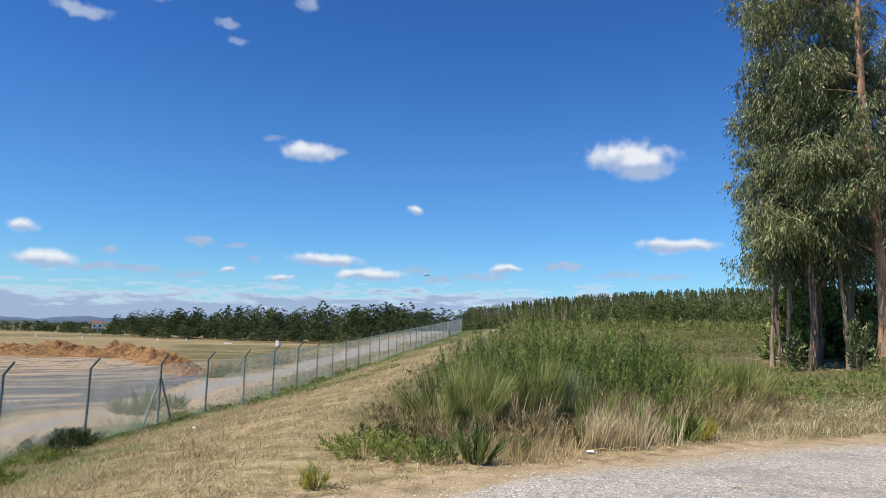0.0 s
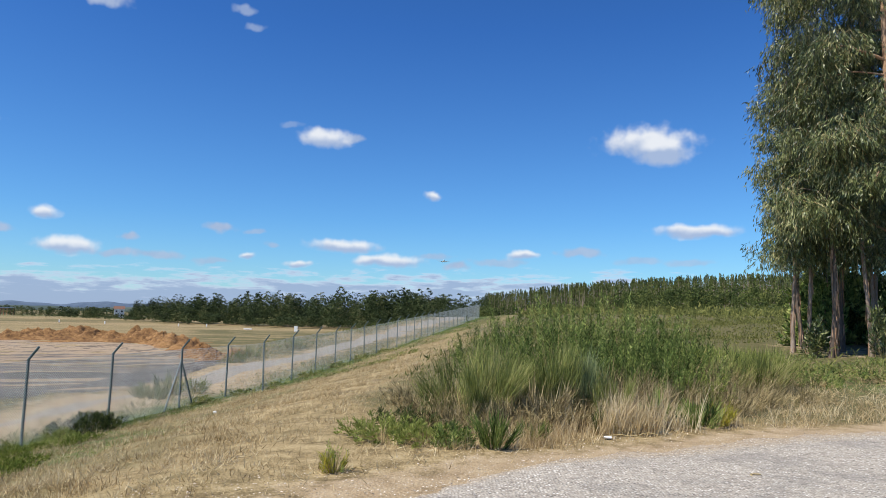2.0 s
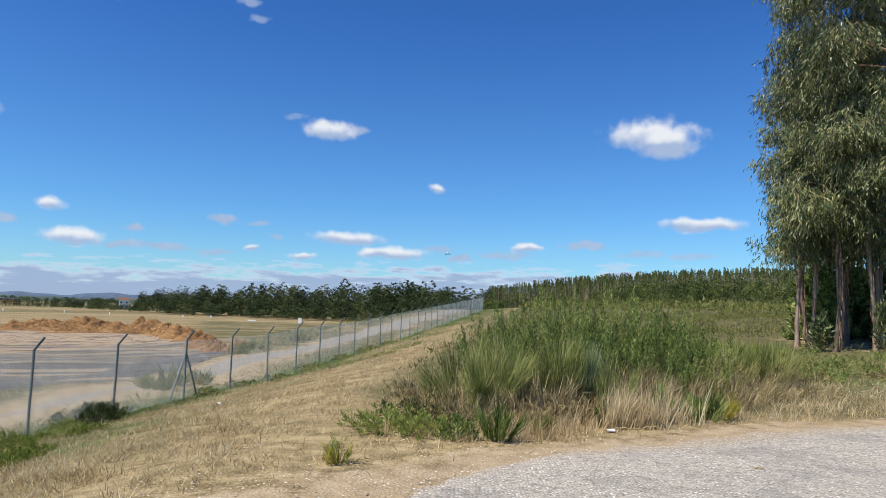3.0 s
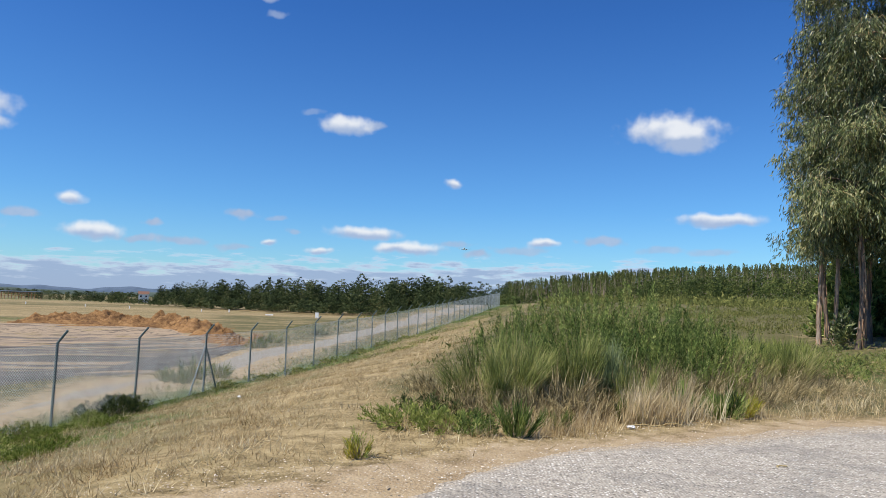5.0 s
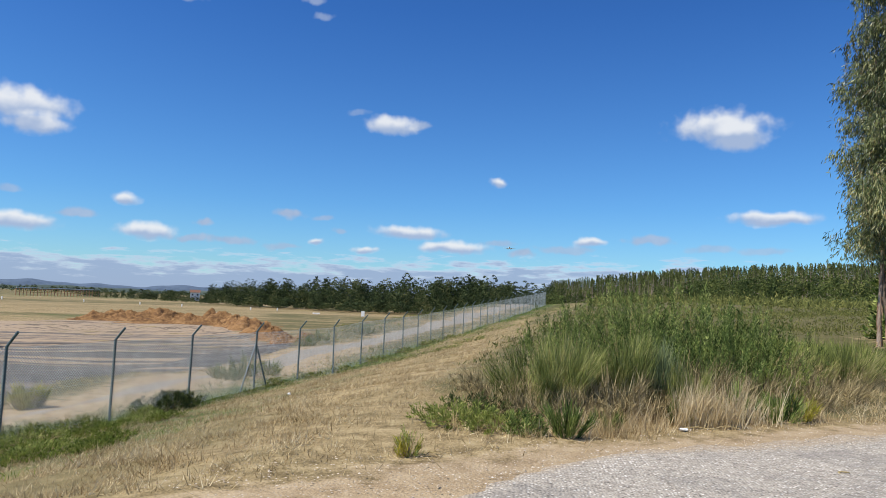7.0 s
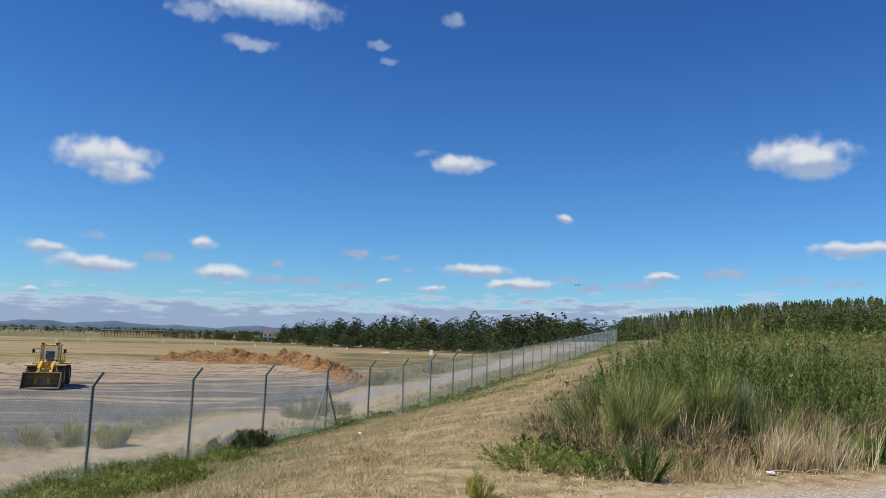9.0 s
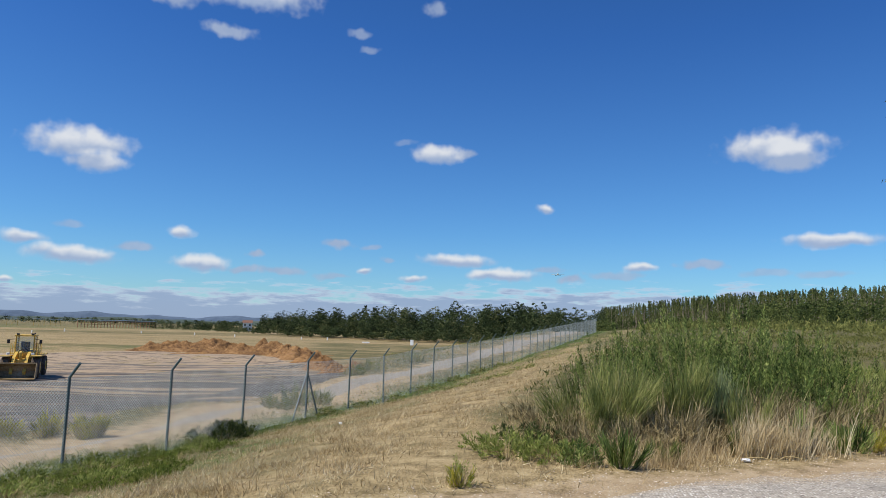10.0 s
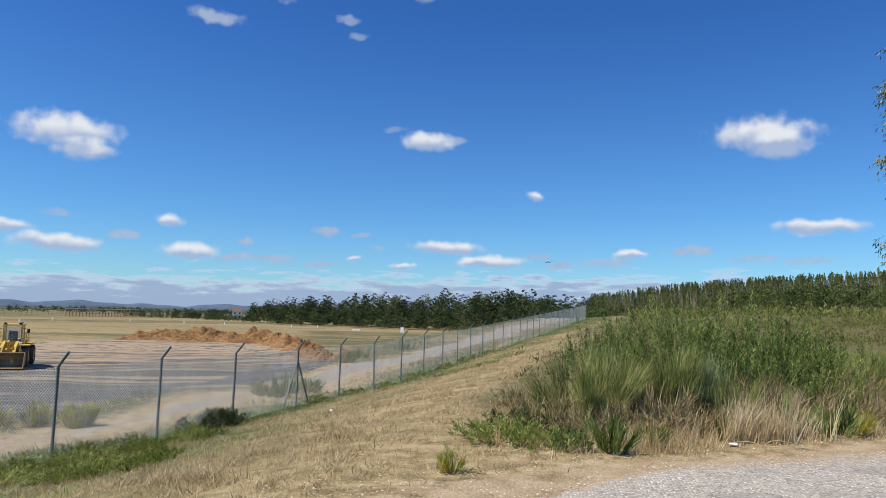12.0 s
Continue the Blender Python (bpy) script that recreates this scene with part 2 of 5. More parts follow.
def gravel_material(name, pieces, size, ground, patches=0.0, tracks=0.0, dusty=False):
    """Loose chippings: cells of stone in the ground's dust; patches of darker worn surface and wheel tracks."""
    m = bpy.data.materials.new(name)
    t = node_tree(m)
    co = add(t, "ShaderNodeTexCoord").outputs["Object"]
    n0 = add(t, "ShaderNodeTexNoise", {"Vector": co, "Scale": 0.6, "Detail": 6.0, "Roughness": 0.65}).outputs[0]
    n1 = add(t, "ShaderNodeTexNoise", {"Vector": co, "Scale": 14.0, "Detail": 4.0, "Roughness": 0.7}).outputs[0]
    cell = add(t, "ShaderNodeTexVoronoi", {"Vector": co, "Scale": size, "Randomness": 1.0})
    tone = add(t, "ShaderNodeSeparateColor", {0: cell.outputs["Color"]}).outputs[0]
    stone = ramp(t, tone, pieces)
    dust = ramp(t, n1, ground)
    share = smooth(t, math_node(t, "ADD", cell.outputs["Distance"], math_node(t, "MULTIPLY", math_node(t, "SUBTRACT", n1, 0.5), 0.5)), 0.48, 0.30)
    col = mix_col(t, share, dust, stone)
    if patches:
        dark = smooth(t, n0, 0.49, 0.60)
        col = mix_col(t, math_node(t, "MULTIPLY", dark, patches), col, mix_col(t, n1, (0.13, 0.122, 0.11, 1), (0.30, 0.282, 0.255, 1)))
    if dusty:
        sand = ramp(t, n1, [(0.3, (0.26, 0.195, 0.13)), (0.5, (0.40, 0.32, 0.225)), (0.7, (0.52, 0.44, 0.33))])
        sand = mix_col(t, math_node(t, "MULTIPLY", share, 0.45), sand, stone)
        edge = add(t, "ShaderNodeSeparateColor", {0: add(t, "ShaderNodeVertexColor", layer_name="cover").outputs[0]}).outputs[0]
        k = smooth(t, math_node(t, "ADD", edge, math_node(t, "MULTIPLY", math_node(t, "SUBTRACT", math_node(t, "ADD", n0, n1), 1.0), 0.9)), 0.25, 0.75)
        col = mix_col(t, k, col, sand)
    if tracks:
        # the wheels go round and round the middle of the yard
        turn = add(t, "ShaderNodeSeparateXYZ", {0: add(t, "ShaderNodeVectorMath", {0: co, 1: (58.0, -90.0, 0.0)}, operation="ADD").outputs[0]})
        ring = math_node(t, "SQRT", math_node(t, "ADD", math_node(t, "MULTIPLY", math_node(t, "MULTIPLY", turn.outputs[0], turn.outputs[0]), 0.62), math_node(t, "MULTIPLY", turn.outputs[1], turn.outputs[1])))
        round_by = math_node(t, "ARCTAN2", turn.outputs[1], turn.outputs[0])
        ring = math_node(t, "ADD", ring, math_node(t, "MULTIPLY", n0, 1.2))
        ax = add(t, "ShaderNodeCombineXYZ", {0: math_node(t, "MULTIPLY", ring, 0.45), 1: math_node(t, "MULTIPLY", round_by, 0.8), 2: 0.0}).outputs[0]
        w = add(t, "ShaderNodeTexNoise", {"Vector": ax, "Scale": 1.0, "Detail": 7.0, "Roughness": 0.62, "Distortion": 0.3}).outputs[0]
        brown = ramp(t, n1, [(0.3, (0.24, 0.17, 0.105)), (0.5, (0.37, 0.28, 0.185)), (0.7, (0.48, 0.385, 0.27))])
        xyz = add(t, "ShaderNodeSeparateXYZ", {0: co})
        # bare brown earth lies farther out, the dark chippings nearer to the fence
        far = add(t, "ShaderNodeMapRange", {0: math_node(t, "SUBTRACT", math_node(t, "MULTIPLY", xyz.outputs[1], 0.85), math_node(t, "MULTIPLY", xyz.outputs[0], 0.52)), 1: 42.0, 2: 105.0}).outputs[0]
        far = math_node(t, "ADD", far, math_node(t, "MULTIPLY", math_node(t, "SUBTRACT", n0, 0.5), 0.5))
        f = smooth(t, math_node(t, "ADD", math_node(t, "MULTIPLY", math_node(t, "SUBTRACT", w, 0.5), 4.5), far), 0.25, 0.75)
        col = mix_col(t, math_node(t, "MULTIPLY", f, tracks), col, brown)
        w2 = add(t, "ShaderNodeTexNoise", {"Vector": ax, "Scale": 2.3, "Detail": 6.0, "Roughness": 0.62, "Distortion": 0.3}).outputs[0]
        col = mix_col(t, math_node(t, "MULTIPLY", smooth(t, w2, 0.52, 0.60), 0.75), col, (0.050, 0.042, 0.036, 1))
        col = mix_col(t, math_node(t, "MULTIPLY", smooth(t, w2, 0.45, 0.38), 0.55), col, (0.36, 0.29, 0.21, 1))
    bp = add(t, "ShaderNodeBump", {"Strength": 0.8, "Distance": 0.02, "Height": math_node(t, "ADD", n1, cell.outputs["Distance"])})
    b = add(t, "ShaderNodeBsdfPrincipled", {"Base Color": col, "Roughness": 0.9, "Specular IOR Level": 0.2, "Normal": bp.outputs[0]})
    t.links.new(b.outputs[0], add(t, "ShaderNodeOutputMaterial").inputs[0])
    return m


def plain(name, color, rough=0.6, metal=0.0, wear=0.25):
    c = [min(1.0, v * (1 - wear)) for v in color], list(color), [min(1.0, v * (1 + wear * 0.6)) for v in color]
    return surface(name, [(0.2, c[0]), (0.5, c[1]), (0.85, c[2])], scale=2.0, rough=rough, metal=metal, fine=30.0, fine_mix=0.4, bump=0.08)


GROUND = ground_material()
ROAD = gravel_material("grey_chippings", [(0.0, (0.14, 0.125, 0.105)), (0.35, (0.34, 0.31, 0.265)), (0.7, (0.56, 0.52, 0.455)), (1.0, (0.82, 0.79, 0.73))], 30.0,
                       [(0.3, (0.24, 0.21, 0.175)), (0.6, (0.46, 0.415, 0.35))], patches=0.45, dusty=True)
YARD = gravel_material("dark_chippings", [(0.0, (0.052, 0.047, 0.042)), (0.6, (0.118, 0.109, 0.100)), (1.0, (0.22, 0.205, 0.19))], 6.0,
                       [(0.3, (0.07, 0.063, 0.057)), (0.6, (0.148, 0.136, 0.124))], tracks=0.95)
TRACK = gravel_material("pale_chippings", [(0.0, (0.18, 0.16, 0.13)), (0.6, (0.31, 0.28, 0.235)), (1.0, (0.42, 0.385, 0.335))], 14.0,
                        [(0.3, (0.22, 0.195, 0.16)), (0.6, (0.36, 0.325, 0.275))])
STRAW = surface("dry_straw", [(0.0, (0.24, 0.17, 0.078)), (0.4, (0.46, 0.35, 0.185)), (0.7, (0.61, 0.49, 0.29)), (1.0, (0.74, 0.64, 0.43))], scale=0.8, fine=9.0, island=0.7,
                bump=0, translucent=0.25, tone=0.22, spec=0.15)
GRASS = surface("green_grass", [(0.0, (0.075, 0.105, 0.018)), (0.5, (0.175, 0.225, 0.040)), (1.0, (0.33, 0.33, 0.09))], scale=0.8, fine=9.0, island=0.7, bump=0, translucent=0.3, tone=0.22, spec=0.2)
BROOM = surface("broom_green", [(0.0, (0.050, 0.070, 0.018)), (0.4, (0.180, 0.218, 0.058)), (0.75, (0.34, 0.36, 0.115)), (1.0, (0.52, 0.47, 0.21))], scale=1.2, fine=6.0, island=0.6,
                bump=0, translucent=0.18, tone=0.30, spec=0.2)
GORSE = surface("gorse_green", [(0.0, (0.032, 0.055, 0.013)), (0.45, (0.125, 0.185, 0.045)), (0.75, (0.25, 0.315, 0.085)), (1.0, (0.40, 0.44, 0.145))], scale=1.2, fine=6.0, island=0.6, bump=0,
                translucent=0.12, tone=0.30, spec=0.2)
WEED = surface("leafy_green", [(0.0, (0.12, 0.155, 0.03)), (0.5, (0.28, 0.33, 0.08)), (1.0, (0.46, 0.47, 0.15))], scale=2.0, fine=9.0, island=0.6, bump=0, translucent=0.3, tone=0.30, spec=0.25)
DARKLEAF = surface("bramble_green", [(0.0, (0.028, 0.042, 0.012)), (0.5, (0.072, 0.098, 0.026)), (1.0, (0.15, 0.175, 0.05))], scale=2.0, fine=9.0, island=0.6, bump=0, translucent=0.2, tone=0.30, spec=0.3)
TWIG = surface("dry_twig", [(0.0, (0.19, 0.145, 0.06)), (0.5, (0.36, 0.28, 0.135)), (1.0, (0.50, 0.42, 0.24))], scale=2.0, fine=20.0, island=0.6, tone=0.30, bump=0)
OLIVETWIG = surface("olive_twig", [(0.0, (0.055, 0.046, 0.020)), (0.45, (0.215, 0.175, 0.080)), (1.0, (0.50, 0.41, 0.23))], scale=2.0, fine=20.0, island=0.8, tone=0.3, bump=0)
BLUEBROOM = surface("blue_green_broom", [(0.0, (0.07, 0.105, 0.050)), (0.5, (0.19, 0.25, 0.115)), (1.0, (0.36, 0.40, 0.20))], scale=1.2, fine=6.0, island=0.8, bump=0, translucent=0.2, tone=0.3, spec=0.2)
YELLOWGORSE = surface("young_gorse_green", [(0.0, (0.09, 0.12, 0.025)), (0.5, (0.22, 0.27, 0.06)), (1.0, (0.38, 0.40, 0.11))], scale=1.2, fine=6.0, island=0.7, bump=0, translucent=0.25, tone=0.3, spec=0.2)
HEATHGREEN = surface("heath_green", [(0.0, (0.065, 0.075, 0.022)), (0.5, (0.155, 0.17, 0.048)), (1.0, (0.29, 0.28, 0.09))], scale=0.8, fine=4.0, island=0.5, bump=0, translucent=0.2, tone=0.22, spec=0.15)
YELLOWWEED = surface("yellowish_weed", [(0.0, (0.14, 0.14, 0.02)), (0.4, (0.32, 0.32, 0.045)), (0.75, (0.52, 0.47, 0.07)), (1.0, (0.64, 0.55, 0.10))], scale=2.0, fine=9.0, island=0.7, bump=0, translucent=0.3, tone=0.30, spec=0.2)
PALESTRAW = surface("bleached_straw", [(0.0, (0.42, 0.32, 0.17)), (0.5, (0.62, 0.51, 0.31)), (1.0, (0.78, 0.69, 0.48))], scale=1.0, fine=9.0, island=0.6, bump=0, translucent=0.25, tone=0.22, spec=0.15)
EUCLEAF = surface("eucalyptus_leaf", [(0.0, (0.016, 0.028, 0.010)), (0.45, (0.078, 0.108, 0.034)), (0.8, (0.20, 0.23, 0.078)), (1.0, (0.38, 0.37, 0.165))], scale=0.7, fine=4.0, island=0.7,
                  bump=0, rough=0.45, translucent=0.08, tone=0.30, spec=0.5)
BARK = surface("peeling_bark", [(0.0, (0.13, 0.075, 0.045)), (0.4, (0.33, 0.20, 0.12)), (0.7, (0.50, 0.34, 0.22)), (1.0, (0.60, 0.49, 0.38))], scale=1.5, fine=14.0,
               stretch=(4, 4, 0.6), bump=0.6, depth=0.03)
PALEBARK = surface("pale_bark", [(0.0, (0.13, 0.095, 0.07)), (0.5, (0.29, 0.225, 0.175)), (1.0, (0.46, 0.40, 0.34))], scale=1.5, fine=14.0, stretch=(4, 4, 0.6), bump=0.5, depth=0.03)
DARKBARK = surface("dark_bark", [(0.0, (0.06, 0.045, 0.035)), (0.5, (0.13, 0.10, 0.08)), (1.0, (0.24, 0.19, 0.15))], scale=1.5, fine=14.0, stretch=(4, 4, 0.6), bump=0.5, depth=0.03)
WOODLEAF = surface("woodland_leaf", [(0.0, (0.018, 0.030, 0.012)), (0.45, (0.046, 0.068, 0.024)), (0.8, (0.082, 0.104, 0.037)), (1.0, (0.13, 0.14, 0.056))], scale=0.06, fine=0.5, island=0.5,
                   bump=0, translucent=0.08, tone=0.30, spec=0.2)
HILLLEAF = surface("plantation_leaf", [(0.0, (0.034, 0.050, 0.016)), (0.45, (0.080, 0.105, 0.030)), (0.8, (0.13, 0.155, 0.042)), (1.0, (0.19, 0.195, 0.065))], scale=0.05, fine=0.5, island=0.5,
                   bump=0, translucent=0.2, tone=0.30, spec=0.2)
FOOTLEAF = surface("hill_foot_leaf", [(0.0, (0.028, 0.044, 0.014)), (0.45, (0.070, 0.098, 0.028)), (0.8, (0.125, 0.152, 0.042)), (1.0, (0.19, 0.20, 0.062))], scale=0.05, fine=0.5, island=0.5,
                   bump=0, translucent=0.08, tone=0.25, spec=0.2)
EARTH = surface("orange_earth", [(0.0, (0.05, 0.025, 0.011)), (0.35, (0.155, 0.080, 0.031)), (0.65, (0.28, 0.155, 0.062)), (1.0, (0.40, 0.26, 0.125))], scale=0.35, fine=2.0, bump=0.9, depth=0.15)
STEEL = surface("green_painted_steel", [(0.0, (0.055, 0.085, 0.085)), (0.5, (0.10, 0.145, 0.15)), (1.0, (0.20, 0.24, 0.245))], scale=3.0, fine=40.0, rough=0.5, metal=0.2, bump=0.1)
WIRE = surface("galvanised_wire", [(0.0, (0.20, 0.245, 0.26)), (0.5, (0.34, 0.39, 0.41)), (1.0, (0.52, 0.57, 0.58))], scale=1.0, fine=5.0, rough=0.5, metal=0.35, bump=0)
YELLOW = surface("machine_yellow", [(0.0, (0.34, 0.21, 0.05)), (0.4, (0.58, 0.38, 0.075)), (1.0, (0.72, 0.50, 0.13))], scale=0.8, fine=6.0, rough=0.5, bump=0.1)
RUBBER = surface("dusty_rubber", [(0.0, (0.035, 0.03, 0.027)), (0.5, (0.10, 0.08, 0.065)), (1.0, (0.23, 0.18, 0.135))], scale=2.0, fine=12.0, bump=0.3)
WORN = surface("worn_bucket_steel", [(0.0, (0.12, 0.085, 0.05)), (0.5, (0.28, 0.20, 0.10)), (1.0, (0.42, 0.34, 0.24))], scale=1.0, fine=8.0, rough=0.6, metal=0.3, bump=0.2)
BLACK = plain("black_paint", (0.03, 0.03, 0.032), 0.5)
WHITE = plain("white_paint", (0.80, 0.80, 0.78), 0.5, wear=0.1)
RED = plain("red_orange_paint", (0.40, 0.20, 0.11), 0.6)
TILES = plain("weathered_roof_tiles", (0.19, 0.10, 0.07), 0.8)
STONE = plain("pale_stone", (0.45, 0.41, 0.35), 0.9)


def glass_material():
    m = bpy.data.materials.new("cab_glass")
    t = node_tree(m)
    b = add(t, "ShaderNodeBsdfPrincipled", {"Base Color": (0.75, 0.85, 0.9, 1), "Roughness": 0.05, "Transmission Weight": 0.9, "IOR": 1.3})
    t.links.new(b.outputs[0], add(t, "ShaderNodeOutputMaterial").inputs[0])
    return m


GLASS = glass_material()

# ---- the lie of the land ----


def step(x, lo, hi):
    k = np.clip((x - lo) / (hi - lo), 0, 1)
    return k * k * (3 - 2 * k)


def waves(x, y, size, seed=0):
    """Smooth bumps about +-1, of that size in metres."""
    r = np.random.RandomState(seed)
    v = 0 * x
    for i in range(6):
        a, p = r.uniform(0, math.pi * 2), r.uniform(0, 6.3)
        k = 6.28 / (size * r.uniform(0.6, 1.7))
        v = v + np.sin((x * math.cos(a) + y * math.sin(a)) * k + p)
    return v / 3.0


def fence_x(y):
    return -12.5 + 0.139 * y


def fence_z(y):
    return -1.55 + 0.0445 * np.clip(y - 33 + 4 * np.exp(-((y - 33) / 5.0) ** 2), 0, 75)


def track_at(y):
    """How far behind the fence the middle of the track runs."""
    return np.interp(y, [10, 15, 21, 28, 36, 42, 110], [2.8, 3.4, 3.35, 3.6, 4.3, 4.5, 4.2])


def land(x, y):
    """Height of the ground."""
    x, y = np.asarray(x, float), np.asarray(y, float)
    xf, zf = fence_x(np.clip(y, -40, 110)), fence_z(y)
    width = np.clip(8.7 - 0.03 * (y - 13), 4.5, 9)
    top = 0.022 * np.clip(y - 12, 0, 95) + 0.055 * np.clip(x - 8, 0, 12) * step(y, 11, 20)
    k = np.clip((x - xf) / width, 0, 1)
    k = k * 0.75 + 0.25 * k * k * (3 - 2 * k)
    bank = zf + (top - zf) * k
    u = xf - x
    out = zf - 0.12 * step(u, 0, 4.5)
    floor_z = -3.4 - 0.0011 * np.clip(np.hypot(x, y) - 120, 0, 900)
    out = out + (floor_z - out) * step(u, 7.5, 19)
    z = np.where(x > xf, bank, out)
    # the hill with the plantation
    z = z + 7.5 * step(y, 90, 330) * step(x - 0.05 * y, 5, 120) + 9.0 * step(y, 320, 520) * step(x - 0.02 * y, -8, 40)
    z = z - (z - floor_z) * step(y, 108, 150) * step(0.02 * y - x, -12, 10)
    rough = 0.03 * waves(x, y, 3.0, 1) + 0.12 * waves(x, y, 14.0, 2) * step(np.hypot(x, y), 12, 30)
    return z + rough * step(-x + 0.5 * y, 0, 6)


# ---- mesh helpers ----


def np_mesh(name, verts, faces, material=None, smooth_faces=False, tone=None):
    """A mesh from arrays; all faces have the same number of corners; tone: how pale each plant or spray grows."""
    verts, faces = np.ascontiguousarray(verts, np.float32), np.ascontiguousarray(faces, np.int32)
    me = bpy.data.meshes.new(name)
    n, k = faces.shape
    me.vertices.add(len(verts))
    me.vertices.foreach_set("co", verts.ravel())
    me.loops.add(n * k)
    me.loops.foreach_set("vertex_index", faces.ravel())
    me.polygons.add(n)
    me.polygons.foreach_set("loop_start", np.arange(n, dtype=np.int32) * k)
    if smooth_faces:
        me.polygons.foreach_set("use_smooth", np.ones(n, bool))
    me.update(calc_edges=True)
    if tone is not None:
        me.attributes.new("tone", "FLOAT", "POINT").data.foreach_set("value", np.ascontiguousarray(tone, np.float32))
    if material:
        me.materials.append(material)
    return me


def join(*bits):
    vs, fs, at = [], [], 0
    for v, f in bits:
        vs.append(v)
        fs.append(f + at)
        at += len(v)
    return np.concatenate(vs), np.concatenate(fs)


def unit(v):
    return v / np.maximum(np.linalg.norm(v, axis=-1, keepdims=True), 1e-9)


def ribbons(base, way, length, width, droop, segs=2, rng=None, sway=None):
    """Thin tapered blades from base along way, which bend down by droop."""
    n = len(base)
    way = unit(way)
    side = unit(np.cross(way, rng.normal(size=(n, 3))))
    rows = []
    for i in range(segs + 1):
        s = i / segs
        p = base + way * (length * s)[:, None]
        p[:, 2] -= droop * length * s * s
        if sway is not None:
            p = p + sway * (length * s * s)[:, None]
        w = width * (1 - 0.9 * s ** 1.5) * 0.5
        rows += [p - side * w[:, None], p + side * w[:, None]]
    v = np.stack(rows, 1).reshape(-1, 3)
    k = 2 * (segs + 1)
    quads = np.array([(2 * i, 2 * i + 1, 2 * i + 3, 2 * i + 2) for i in range(segs)])
    f = (np.arange(n)[:, None, None] * k + quads[None]).reshape(-1, 4)
    return v, f


def leaves(at, way, length, width, rng):
    """Lens-shaped leaves, one four-cornered face each."""
    way = unit(way)
    side = unit(np.cross(way, rng.normal(size=(len(at), 3))))
    mid = at + way * (length * 0.45)[:, None]
    w = side * (width * 0.5)[:, None]
    v = np.stack([at, mid + w, at + way * length[:, None], mid - w], 1).reshape(-1, 3)
    return v, np.arange(len(at) * 4).reshape(-1, 4)


def cards(at, normal, size, rng):
    """Small four-cornered leaf clumps that face outwards."""
    normal = unit(normal)
    a = unit(np.cross(normal, rng.normal(size=normal.shape))) * size[:, None]
    b = np.cross(normal, a) * rng.uniform(0.5, 0.9, len(at))[:, None]
    v = np.stack([at - a, at - b, at + a, at + b], 1).reshape(-1, 3)
    return v, np.arange(len(at) * 4).reshape(-1, 4)


def tube(points, radii, sides=6):
    """A round tapering tube along the points, open at its ends."""
    p = np.asarray(points, float)
    r = np.asarray(radii, float)
    d = np.gradient(p, axis=0)
    d = unit(d)
    ref = np.where(np.abs(d[:, 2:3]) > 0.9, [[1.0, 0, 0]], [[0, 0, 1.0]])
    a = unit(np.cross(d, ref))
    b = np.cross(d, a)
    ang = np.arange(sides) / sides * 2 * math.pi
    v = p[:, None] + (a[:, None] * np.cos(ang)[None, :, None] + b[:, None] * np.sin(ang)[None, :, None]) * r[:, None, None]
    n = len(p)
    f = [(i * sides + j, i * sides + (j + 1) % sides, (i + 1) * sides + (j + 1) % sides, (i + 1) * sides + j) for i in range(n - 1) for j in range(sides)]
    return v.reshape(-1, 3), np.array(f)


def empty(name, m, label, category, group="", kind=""):
    ob = new(name)
    ob.matrix_world = m
    return tagged(ob, label, category, group, kind)


def part(name, bm, material, parent, label=""):
    """One mesh object under a thing or a part; bm: a bmesh, a mesh, or (vertices, faces)."""
    if isinstance(bm, tuple):
        me = np_mesh(name, bm[0], bm[1], material, tone=bm[2] if len(bm) > 2 else None)
    elif isinstance(bm, bmesh.types.BMesh):
        me = bpy.data.meshes.new(name)
        bm.to_mesh(me)
        bm.free()
        me.materials.append(material)
    else:
        me = bm
    ob = new(name, me)
    ob.parent = parent
    return tagged(ob, label)


def thing(name, bm, material, m, label, category, group="", kind=""):
    ob = part(name, bm, material, None, label)
    ob.matrix_world = m
    return tagged(ob, label, category, group, kind)


def block(bm, size, m=Matrix(), bevel=0.0):
    """A box with rounded edges added to a bmesh."""
    made = bmesh.ops.create_cube(bm, size=1.0, matrix=m @ Matrix.Diagonal((*size, 1)))
    if bevel:
        edges = list({e for v in made["verts"] for e in v.link_edges})
        bmesh.ops.bevel(bm, geom=edges, offset=bevel, segments=1, affect="EDGES")
    return bm


def rod(bm, a, b, r, sides=8):
    a, b = Vector(a), Vector(b)
    d = b - a
    m = Matrix.Translation((a + b) / 2) @ d.to_track_quat("Z", "Y").to_matrix().to_4x4()
    bmesh.ops.create_cone(bm, cap_ends=True, segments=sides, radius1=r, radius2=r, depth=d.length, matrix=m)
    return bm


def prism(bm, outline, y0, y1, m=Matrix()):
    """An outline in x and z, drawn out from y0 to y1."""
    a = [bm.verts.new(m @ Vector((x, y0, z))) for x, z in outline]
    b = [bm.verts.new(m @ Vector((x, y1, z))) for x, z in outline]
    n = len(a)
    bm.faces.new(a)
    bm.faces.new(b[::-1])
    for i in range(n):
        bm.faces.new((a[i], b[i], b[(i + 1) % n], a[(i + 1) % n]))
    bmesh.ops.recalc_face_normals(bm, faces=bm.faces)
    return bm

# ---- ground ----


